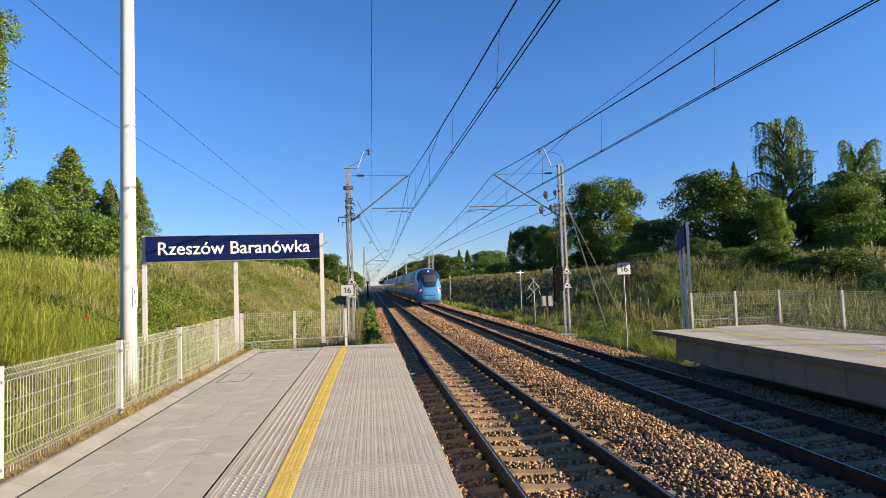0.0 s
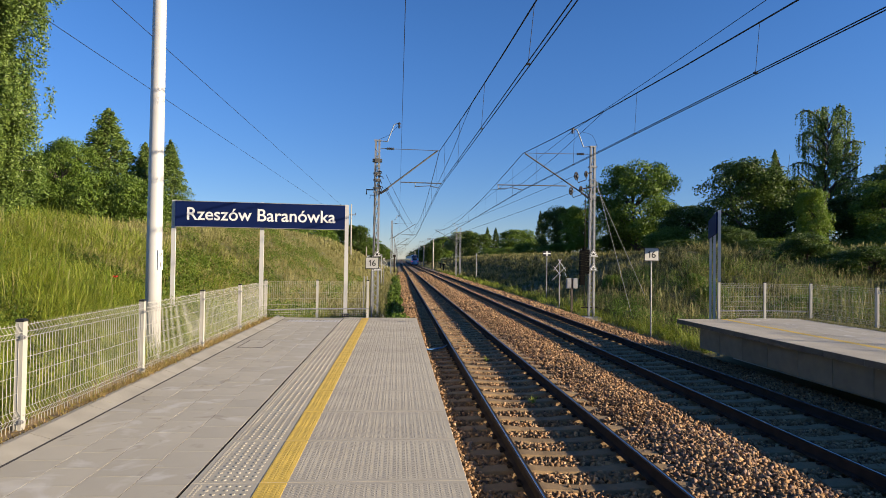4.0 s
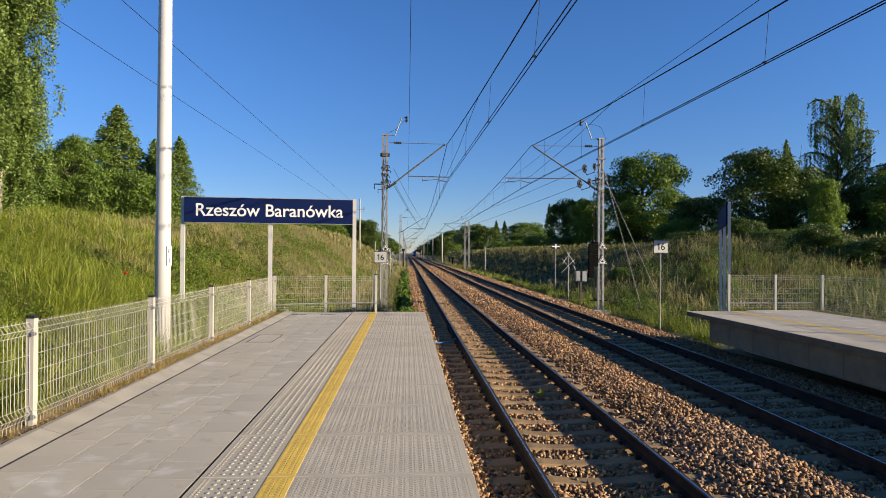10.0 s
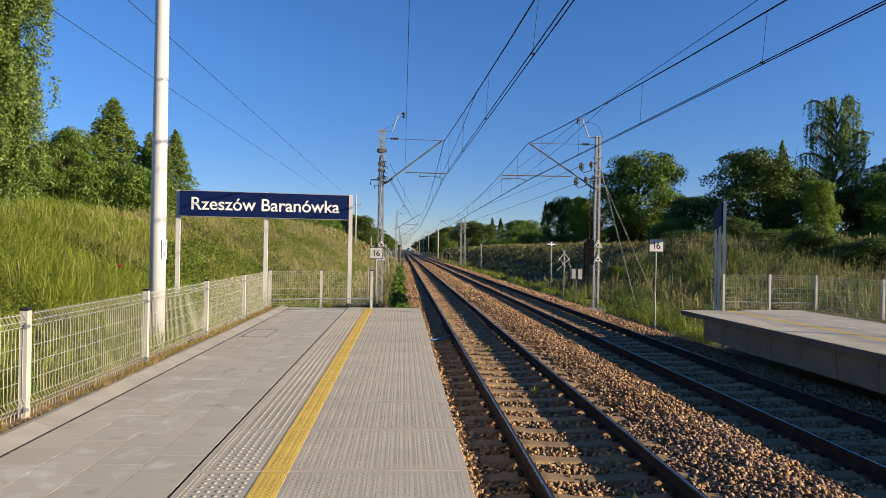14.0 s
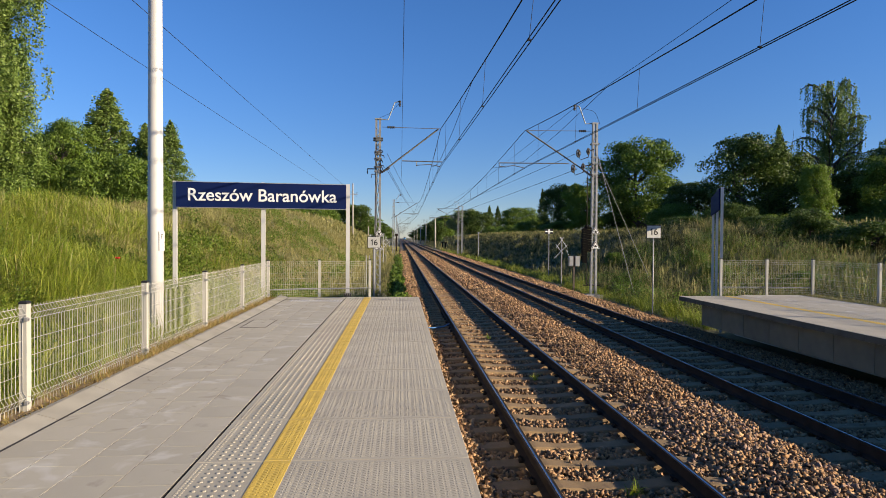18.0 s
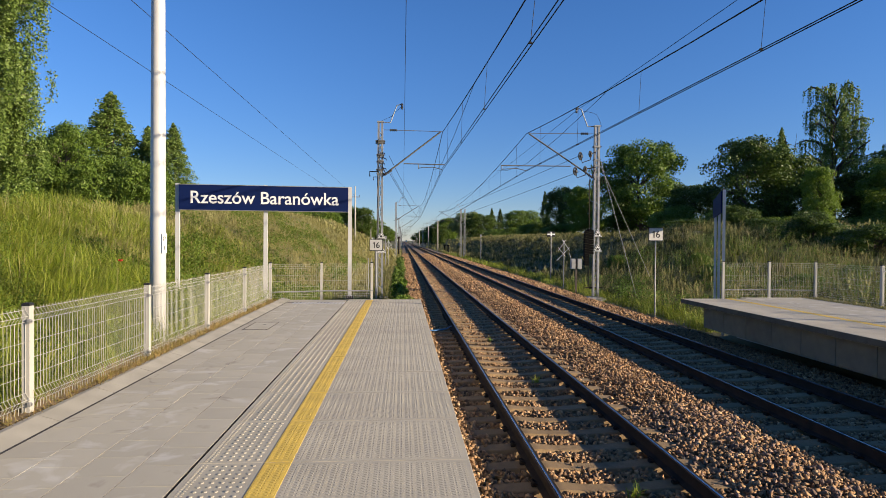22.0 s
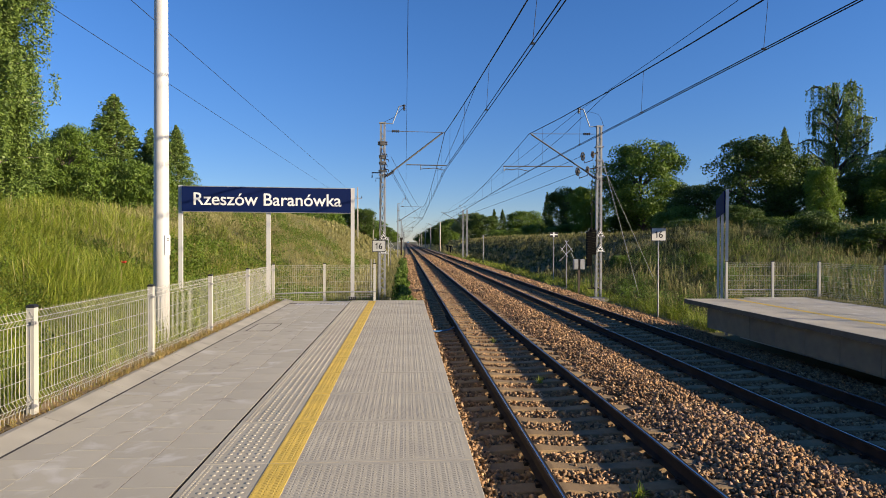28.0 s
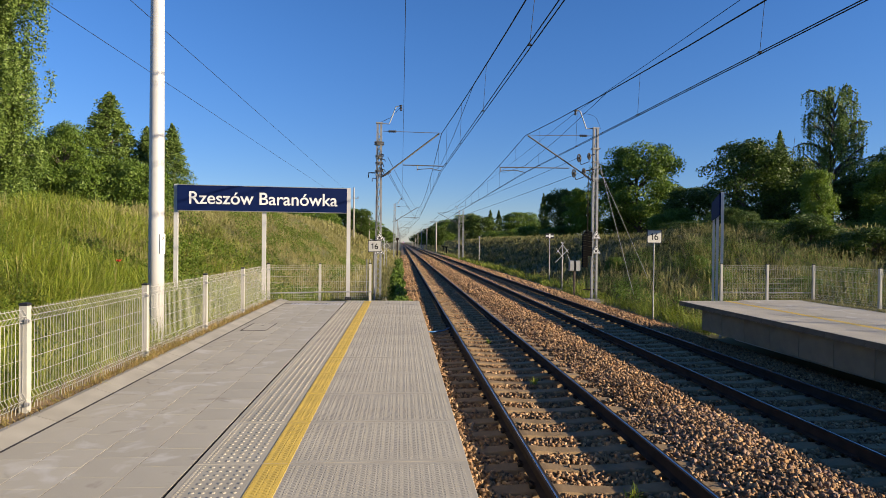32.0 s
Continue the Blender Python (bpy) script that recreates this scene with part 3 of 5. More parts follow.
    part("cover_frame", Mesh().box(-0.222, -0.214, -0.484, 0.484, -0.03, 0.005).box(0.214, 0.222, -0.484, 0.484, -0.03, 0.005).box(-0.214, 0.214, -0.484, -0.476, -0.03, 0.005).box(-0.214, 0.214, 0.476, 0.484, -0.03, 0.005), RUST, cover, "dark steel frame")
    part("lifting_recess", Mesh().tube([(0.02, 0.16, -0.01), (0.02, 0.16, 0.004)], 0.035, 16), BLACK, cover)


def make_far_platform():
    pf = thing("platform_2", "grey concrete platform with panelled side wall beside the track", "platform", "station platforms")
    pf["kind"] = "structure"
    part("paving", Mesh().box(9.41, 11.5, -40, 16.7, -0.3, 0.0, 0.004), SLAB, pf)
    part("fill", Mesh().box(9.3, 9.40, -40, 16.6, -0.9, -0.125), CONCRETE, pf)
    part("edge_strip", Mesh().box(11.5, 11.6, -40, 16.7, -0.3, 0.02, 0.01), KERB, pf)
    grey, yellow = edge_slab_meshes(True)
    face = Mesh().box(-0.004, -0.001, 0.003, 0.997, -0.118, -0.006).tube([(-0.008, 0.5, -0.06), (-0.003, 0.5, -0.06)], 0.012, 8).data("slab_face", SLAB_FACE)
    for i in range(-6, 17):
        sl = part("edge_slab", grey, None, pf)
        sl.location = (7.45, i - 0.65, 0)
        part("slab_face", face, None, sl, "dirty front face of the slab, coloured darker for its shade")
        part("yellow_strip", yellow, None, sl, "yellow painted strip")
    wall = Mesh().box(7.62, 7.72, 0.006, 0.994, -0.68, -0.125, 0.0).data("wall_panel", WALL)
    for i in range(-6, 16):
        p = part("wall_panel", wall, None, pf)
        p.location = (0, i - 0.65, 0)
    part("pier", Mesh().box(9.2, 9.3, -40, 16.5, -1.3, -0.125), CONCRETE, pf)


make_platform()
make_far_platform()


# ---- fences ----
def panel_mesh(length, height=0.93):
    """A welded mesh panel along x with folds at the top and the bottom."""
    m = Mesh()
    prof = [(0.0, height), (0.0, height - 0.02), (0.035, height - 0.075), (0.0, height - 0.13), (0.0, 0.17), (0.035, 0.115), (0.0, 0.06), (0.0, 0.0)]
    n = int(round(length / 0.05))
    for i in range(n + 1):
        x = i * length / n
        m.tube([(x, -d, z) for d, z in prof], 0.0021, 4, False)
    for d, z in ((0, height - 0.02), (0.035, height - 0.075), (0, height - 0.13), (0, 0.62), (0, 0.47), (0, 0.32), (0, 0.17), (0.035, 0.115), (0, 0.06)):
        m.tube([(0, -d + 0.005, z), (length, -d + 0.005, z)], 0.0025, 4, False)
    return m.data("mesh_panel", FENCE_WHITE)


def make_fence(points, label, rail_on=(), ground=0.0, tall=1.0):
    """Posts at the points with mesh panels between them."""
    fence = thing("fence", label, "fence", "platform fences", (*points[0], ground))
    x0, y0 = points[0]
    post = Mesh().box(-0.032, 0.032, -0.032, 0.032, -0.35, tall, 0.004).data("post", FENCE_WHITE)
    cap = Mesh().box(-0.036, 0.036, -0.036, 0.036, tall - 0.005, tall + 0.02, 0.01).data("post_cap", BLACK)
    clip = Mesh().box(-0.05, -0.02, -0.045, -0.02, -0.018, 0.018, 0.004).tube([(-0.03, -0.056, 0), (-0.03, -0.045, 0)], 0.011, 8).data("clip", STEEL)
    panels = {}
    for i, (x, y) in enumerate(points):
        j = min(i, len(points) - 2)
        ang = math.atan2(points[j + 1][1] - points[j][1], points[j + 1][0] - points[j][0])
        p = part("post", post, None, fence)
        p.matrix_basis = pose(x - x0, y - y0, 0, 0, 0, math.degrees(ang))
        part("post_cap", cap, None, p, "black plastic cap")
        for z in (0.12, tall - 0.14):
            part("clip", clip, None, p).location = (0, 0, z)
        if i < len(points) - 1:
            length = round(math.dist(points[i], points[i + 1]) - 0.08, 2)
            if length not in panels:
                panels[length] = panel_mesh(length, tall - 0.07)
            q = part("mesh_panel", panels[length], None, fence)
            q.matrix_basis = pose(x - x0, y - y0, 0.05, 0, 0, math.degrees(ang)) @ pose(0.04, 0.0, 0)
            if i in rail_on:
                part("rail_pipe", Mesh().tube([(0.0, -0.055, 0.2), (length + 0.08, -0.055, 0.2)], 0.014, 8), STEEL, q)
    return fence


make_fence([(-3.82, -2.55), (-3.82, -0.02), (-3.82, 2.58), (-3.825, 5.125), (-3.835, 7.69), (-3.85, 10.18), (-3.86, 12.69), (-3.9, 15.4)], "white welded-mesh fence with square posts beside a grassy bank")
make_fence([(-3.9, 15.4), (-2.65, 15.84), (-1.33, 16.02)], "short white mesh fence closing the platform end", (0, 1))
make_fence([(11.63, 16.6), (10.29, 16.72), (8.9, 16.75)], "short white mesh fence closing the opposite platform end", (0, 1), -0.03, 1.08)
make_fence([(11.63, 4.0), (11.63, 6.5), (11.63, 9.05), (11.63, 11.55), (11.63, 14.1), (11.63, 16.6)], "white welded-mesh fence along the opposite platform", (), -0.03, 1.08)


# ---- writing ----
def words(name, text, size, material, parent, at, thick=0.004, bold=0.0, width=None):
    cu = bpy.data.curves.new(name, "FONT")
    cu.body, cu.size, cu.extrude, cu.offset = text, size, thick, bold
    cu.align_x, cu.align_y = "CENTER", "CENTER"
    ob = bpy.data.objects.new(name, cu)
    scene.collection.objects.link(ob)
    me = bpy.data.meshes.new_from_object(ob.evaluated_get(bpy.context.evaluated_depsgraph_get()))
    bpy.data.objects.remove(ob)
    me.materials.clear()
    me.materials.append(material)
    xs = [v.co.x for v in me.vertices]
    ys = [v.co.y for v in me.vertices]
    k = width / (max(xs) - min(xs)) if width else 1.0
    mx, my = (max(xs) + min(xs)) / 2, (max(ys) + min(ys)) / 2
    for v in me.vertices:
        v.co.x, v.co.y = (v.co.x - mx) * k, (v.co.y - my) * (k if width else 1)
    t = part(name, me, None, parent)
    t.matrix_basis = at
    return t


def make_name_board():
    a, b = Vector((-6.36, 15.72)), Vector((-1.93, 16.12))
    ang = math.degrees(math.atan2(b.y - a.y, b.x - a.x))
    length = (b - a).length
    board = thing("station_sign", "navy blue station name board on three white posts", "station sign", "station name boards", (a.x, a.y, 0), ang)
    for x, z in ((0.0, -0.6), (length / 2, -0.6), (length, 0.0)):
        p = part("post", Mesh().box(x - 0.05, x + 0.05, 0.03, 0.11, z, 3.05, 0.006), WHITE, board, "white painted steel post")
    part("base_plate", Mesh().box(length - 0.09, length + 0.09, -0.02, 0.16, 0.0, 0.09, 0.01), BLACK, board)
    part("panel", Mesh().box(0.05, length - 0.05, -0.035, 0.028, 2.37, 3.02, 0.004), NAVY, board, "navy blue enamel panel")
    for z in (2.355, 3.02):
        part("panel_trim", Mesh().box(0.05, length - 0.05, -0.04, 0.028, z, z + 0.015), STEEL, board)
    words("lettering", "Rzeszów Baranówka", 0.40, TEXT_WHITE, board, pose(length / 2 + 0.02, -0.036, 2.70, 90), 0.002, 0.0045, 3.8)


def make_far_name_board():
    a, b = Vector((9.02, 16.95)), Vector((10.93, 21.05))
    ang = math.degrees(math.atan2(b.y - a.y, b.x - a.x))
    length = (b - a).length
    board = thing("station_sign", "navy station name board on white posts behind the platform", "station sign", "station name boards", (a.x, a.y, -1.0), ang)
    for x in (0.0, length / 2, length):
        part("post", Mesh().box(x - 0.04, x + 0.04, -0.035, 0.04, -0.3, 4.18, 0.006), WHITE, board, "white painted steel post")
    part("panel", Mesh().box(0.05, length - 0.05, 0.05, 0.09, 3.5, 4.15, 0.004), NAVY, board)


make_name_board()
make_far_name_board()


def make_pole():
    pole = thing("lamp_pole", "tall white painted tapered steel pole behind the fence", "pole", at=(-4.25, 9.1, -0.3))
    part("shaft", Mesh().tube([(0, 0, 0), (0, 0, 2.0), (0, 0, 6.2), (0, 0, 9.0)], [0.118, 0.112, 0.096, 0.085], 28), WHITE, pole, "white painted shaft", True)
    part("base_flange", Mesh().tube([(0, 0, 0), (0, 0, 0.05)], 0.17, 20), STEEL, pole)
    for z in (3.55, 4.0, 5.35):
        part("joint_ring", Mesh().tube([(0, 0, z), (0, 0, z + 0.012)], 0.1175 - 0.0035 * z, 28, False), WHITE, pole)
    plaque = part("plaque", Mesh().box(-0.05, 0.05, -0.122, -0.108, 1.68, 1.98, 0.002), TEXT_WHITE, pole, "small white plaque with dark characters")
    plaque.matrix_basis = pose(0, 0, 0, 0, 0, 68)
    words("mark", "P", 0.11, BLACK, plaque, pose(0, -0.124, 1.90, 90), 0.001)
    words("mark", "1", 0.11, BLACK, plaque, pose(0, -0.124, 1.76, 90), 0.001)


make_pole()


def make_light_column():
    """The column on the opposite platform, whose thin shadow crosses both tracks."""
    col = thing("lamp_pole", "slim white lighting column on the opposite platform", "pole", at=(11.85, 10.15, 0.0))
    part("shaft", Mesh().tube([(0, 0, -0.3), (0, 0, 4.2)], [0.06, 0.045], 16), WHITE, col, "", True)
    part("base_flange", Mesh().tube([(0, 0, -0.1), (0, 0, 0.02)], 0.13, 16), STEEL, col)
    part("lamp_head", Mesh().box(-0.45, 0.05, -0.09, 0.09, 4.2, 4.28, 0.02), STEEL, col)


make_light_column()


# ---- overhead line ----
def lattice(m, height, w0, w1, y):
    """Zigzag lacing between two legs."""
    z, side = 0.25, 1
    while z < height - 0.4:
        z2 = z + 0.22
        wa, wb = w0 + (w1 - w0) * z / height, w0 + (w1 - w0) * z2 / height
        m.tube([(-side * wa / 2, y, z), (side * wb / 2, y, z2)], 0.014, 4)
        z, side = z2, -side


def make_mast(x, y, side, wire_x, z0=-1.1, height=8.1, double=False):
    """A lattice mast with its cantilever; side is the direction of the track as seen from the mast."""
    mast = thing("catenary_mast", "grey lattice steel mast carrying a cantilever for the overhead line", "catenary mast", "overhead line masts", (x, y, z0))
    for dx in ((-0.33, 0.33) if double else (0.0,)):
        for s in (-1, 1):
            leg = Mesh()
            b, t = s * 0.112, s * 0.082
            leg.loft([[(dx + c + e, d, z) for e, d in ((-0.044, -0.08), (0.044, -0.08), (0.044, 0.08), (-0.044, 0.08))] for c, z in ((b, 0.0), (t, height))])
            part("leg", leg, STEEL, mast)
        for face in (-0.08, 0.08):
            lac = Mesh()
            lattice(lac, height, 0.22, 0.16, face)
            lac.v = [(vx + dx, vy, vz) for vx, vy, vz in lac.v]
            part("lacing", lac, STEEL, mast)
        part("head_plate", Mesh().box(dx - 0.15, dx + 0.15, -0.1, 0.1, height, height + 0.06, 0.01), STEEL, mast)
    part("foundation", Mesh().box(-0.4, 0.4, -0.35, 0.35, -0.4, 0.12, 0.05), CONCRETE, mast)
    for z, w in ((5.70, 0.17), (6.22, 0.16), (6.5, 0.16), (7.12, 0.2)):
        clamp = part("clamp", Mesh().box(-w + 0.03, w - 0.03, -0.1, 0.1, z, z + 0.09, 0.01).box(-w, w, -0.115, -0.09, z + 0.02, z + 0.05, 0.004), STEEL, mast)
        for b in (-w + 0.02, w - 0.02):
            part("bolt", Mesh().tube([(b, -0.13, z + 0.045), (b, 0.13, z + 0.045)], 0.02, 6), RUST, clamp)
    part("bracket", Mesh().tube([(side * 0.1, -0.1, 5.62), (side * 0.24, -0.1, 5.78), (side * 0.1, -0.1, 6.1)], 0.02, 6).tube([(-side * 0.12, -0.1, 5.6), (-side * 0.3, -0.1, 5.6), (-side * 0.3, -0.1, 5.45)], 0.02, 6), RUST, mast, "dark steel fixing bracket")
    mx = wire_x - x
    e = side * 0.17
    arm = part("cantilever", Mesh().tube([(e * 1.7, 0, 5.80), (mx - side * 0.1, 0, 7.72)], 0.036, 8), TUBE, mast, "slanting cantilever tube")
    part("insulator", insulator((e, 0, 5.70), (e * 1.7 + side * 0.25, 0, 5.95), 5), INSULATOR, arm, "brown ribbed insulator")
    tie = part("tie_rod", Mesh().tube([(e, 0, 7.77), (mx, 0, 7.74)], 0.014, 6), TUBE, mast)
    part("insulator", insulator((e + side * 0.25, 0, 7.77), (e + side * 0.6, 0, 7.765), 4), INSULATOR, tie, "brown ribbed insulator")
    sx = e + (mx - e) * 0.34
    tube = part("steady_tube", Mesh().tube([(sx, 0, 6.24), (mx + side * (1.2 if side < 0 else 0.1), 0, 6.22)], 0.024, 8), TUBE, mast)
    dx = mx + side * (1.15 if side < 0 else -1.1)
    part("drop_bracket", Mesh().tube([(dx, 0, 6.24), (dx, 0, 6.0)], 0.018, 6), STEEL, tube)
    for k in (-0.03, 0.03):
        part("registration_arm", Mesh().tube([(dx, k, 6.05), (dx + (mx - dx) * 0.6, k, 6.1), (mx, k, 6.0)], 0.014, 6), TUBE, tube)
    horn = part("horn", Mesh().tube([(0, 0, height + 0.03), (side * 0.45, 0, height), (side * 0.75, 0, height + 0.8), (side * 0.98, 0, height + 0.86)], 0.026, 6), STEEL, mast)
    part("insulator", insulator((side * 0.98, 0, height + 0.62), (side * 0.98, 0, height + 0.9), 4), INSULATOR, horn, "brown ribbed insulator")
    loop = [(side * 0.98, 0.05, height + 0.8), (side * 0.5, 0.05, height + 0.3), (0.0, 0.05, height + 0.06)] if side > 0 else [(side * (0.75 - 0.55 * i / 8 - (0.45 if i > 4 else 0.45 * i / 4)), 0.05, height + 0.72 - 0.72 * (i / 8) ** 2.5) for i in range(9)]
    part("jumper_wire", Mesh().tube(loop, 0.008, 5, False), WIRE, mast)
    return mast


def add_fixings(mast, side):
    """Dark brackets, strand clamps and a cable pipe on the mast that anchors the line."""
    for z, w in ((7.14, 0.22), (7.23, 0.22), (6.60, 0.17), (6.30, 0.17), (5.92, 0.19)):
        part("bracket", Mesh().box(-w, w, -0.12, 0.12, z, z + 0.045, 0.01).box(-w * 0.5, w * 0.5, -0.15, -0.12, z - 0.02, z + 0.06, 0.01), TUBE, mast, "dark steel fixing bracket")
    for i in range(5):
        z = 5.8 + 0.23 * i
        part("strand_clamp", Mesh().tube([(side * 0.1, -0.1, z), (side * (0.2 + 0.06 * (i % 2)), -0.12, z - 0.05), (side * (0.22 + 0.06 * (i % 2)), -0.12, z - 0.13)], 0.022, 6), RUST, mast, "dark strand clamp")
    part("bracket", Mesh().tube([(-side * 0.1, -0.12, 5.84), (-side * 0.47, -0.12, 5.84), (-side * 0.47, -0.12, 5.62)], 0.03, 6), RUST_DARK, mast, "dark steel hook")
    part("cable_pipe", Mesh().tube([(-side * 0.2, -0.12, 0.0), (-side * 0.2, -0.12, 2.2), (-side * 0.1, -0.12, 2.6), (-side * 0.08, -0.12, 5.6)], 0.016, 6), TUBE, mast, "grey cable pipe")
    pts = [(0.04 * math.sin(i * 1.3), -0.12, 2.8 + 0.2 * i) for i in range(22)]
    part("cable", Mesh().tube(pts, 0.009, 6), RUST_DARK, mast, "dark cable looped up the mast")


def insulator(a, b, n):
    a, b = Vector(a), Vector(b)
    pts, rad = [], []
    for i in range(n):
        for f, r in ((0.0, 0.03), (0.3, 0.065), (0.6, 0.06), (0.9, 0.03)):
            pts.append(a + (b - a) * ((i + f) / n))
            rad.append(r)
    return Mesh().tube(pts, rad, 8)


def add_tensioner(mast):
    """Pulley sets and a stack of weights at an anchor mast, with guys behind it."""
    for z, x in ((6.70, -0.81), (5.99, -1.05)):
        part("tension_frame", Mesh().tube([(x, -0.1, z), (x + 0.1, -0.1, z - 0.3), (x + 0.48, -0.1, z - 0.16), (x + 0.5, -0.1, z + 0.12)], 0.022, 6).tube([(x + 0.5, -0.1, z + 0.12), (-0.08, -0.1, z + 0.2)], 0.028, 6), RUST, mast)
        for k, r, dz in ((0, 0.17, 0.0), (0.47, 0.13, 0.1)):
            cx = x + k
            ring = [(cx + 0.68 * r * math.cos(i * math.pi / 8), -0.12 + 0.73 * r * math.cos(i * math.pi / 8), z + dz + r * math.sin(i * math.pi / 8)) for i in range(17)]
            w = part("pulley", Mesh().tube(ring, 0.034, 6, False), BLACK, mast, "black spoked pulley wheel")
            part("spokes", Mesh().tube([ring[0], ring[8]], 0.018, 4).tube([ring[4], ring[12]], 0.018, 4).tube([(cx - 0.05, -0.06, z + dz), (cx + 0.05, -0.18, z + dz)], 0.06, 8), BLACK, w)
    for dx, z0, n in ((-0.455, 1.6, 14), (-0.25, 2.13, 10)):
        rod = part("weight_rod", Mesh().tube([(dx + 0.12, -0.05, z0), (dx + 0.12, -0.05, 6.0 if dx < -0.4 else 6.7)], 0.010, 5), RUST, mast)
        block = Mesh().box(-0.11, 0.11, -0.11, 0.11, 0, 0.108, 0.008).data("weight", RUST_DARK)
        for i in range(n):
            w = part("weight", block, None, rod, "dark iron tension weight")
            w.location = (dx, -0.02, z0 + i * 0.115)
    part("guide_bar", Mesh().tube([(-0.5, 0, 0.55), (0.3, 0, 0.55)], 0.03, 6).tube([(-0.36, -0.1, 0.55), (-0.36, -0.1, 5.6)], 0.016, 5), RUST, mast)
    for x1, y1, z1, zt in ((2.1, 0.25, 0.05, 6.5), (4.1, 3.1, 0.5, 6.25)):
        part("guy_rope", Mesh().tube([(0.2, 0, zt), (x1, y1, z1)], 0.013, 6), STEEL, mast, "grey steel guy rod")


def triangle_plate(parent, x, y, z, s=0.21):
    outer = [(x - s, z - s * 0.75), (x + s, z - s * 0.75), (x, z + s)]

    def tri(k, d0, d1, c=None):
        pts = [(x + (px - x) * k, z - s * 0.17 + (pz - z + s * 0.17) * k) for px, pz in outer]
        return Mesh().add([(a, d0, b) for a, b in pts] + [(a, d1, b) for a, b in pts], [(0, 1, 2), (5, 4, 3), (0, 3, 4, 1), (1, 4, 5, 2), (2, 5, 3, 0)])

    plate = part("warning_plate", tri(1.0, y, y + 0.008), TEXT_WHITE, parent, "white triangular warning plate with dark border")
    part("border", tri(0.86, y - 0.003, y), BLACK, plate)
    part("face", tri(0.66, y - 0.006, y - 0.003), TEXT_WHITE, plate)
    part("symbol", Mesh().box(x - 0.06, x + 0.06, y - 0.009, y - 0.006, z - 0.09, z - 0.02).box(x - 0.03, x + 0.03, y - 0.009, y - 0.006, z - 0.02, z + 0.015), BLACK, plate)


mast_l = make_mast(-1.55, 27.5, 1, 1.30)
add_fixings(mast_l, 1)
mast_r = make_mast(8.55, 27.5, -1, 5.22)
add_tensioner(mast_r)
for z in (3.1, 2.42):
    triangle_plate(mast_r, 0.05, -0.12, z)
for k in (0.36, 0.5):
    part("cable_post", Mesh().tube([(-k, -0.3, -0.2), (-k, -0.3, 1.9)], 0.022, 6), STEEL, mast_l, "thin grey post at the mast foot")
for z in (2.93, 2.3):
    triangle_plate(mast_l, 0.06, -0.12, z)
MASTS_L = [27.5] + [86.5 + 60 * i for i in range(9)]
MASTS_R = [27.5, 102.0] + [164 + 61 * i for i in range(8)]
far_l = make_mast(-1.5, 86.5, 1, 1.9)
far_r = make_mast(9.6, 102.0, -1, 5.5, double=True)
for i, y in enumerate(MASTS_L[2:]):
    copy_thing(far_l, pose(-1.5, y, -1.1))


def make_concrete_mast(y):
    mast = thing("catenary_mast", "pale concrete mast carrying an overhead line cantilever", "catenary mast", "overhead line masts", (8.9, y, -1.1))
    part("shaft", Mesh().tube([(0, 0, -0.3), (0, 0, 8.2)], [0.2, 0.15], 12), CONCRETE, mast, "", True)
    part("cantilever", Mesh().tube([(-0.15, 0, 5.8), (-3.2, 0, 7.72)], 0.036, 6), TUBE, mast)
    part("tie_rod", Mesh().tube([(-0.15, 0, 7.77), (-3.2, 0, 7.74)], 0.014, 5), STEEL, mast)
    part("steady_tube", Mesh().tube([(-1.1, 0, 6.3), (-4.3, 0, 6.22)], 0.022, 5), STEEL, mast)
    part("horn", Mesh().tube([(0, 0, 8.2), (-0.5, 0, 8.1), (-0.9, 0, 8.95)], 0.03, 5), STEEL, mast)
    return mast


conc = make_concrete_mast(164.0)
for y in MASTS_R[3:]:
    copy_thing(conc, pose(8.9, y, -1.1))


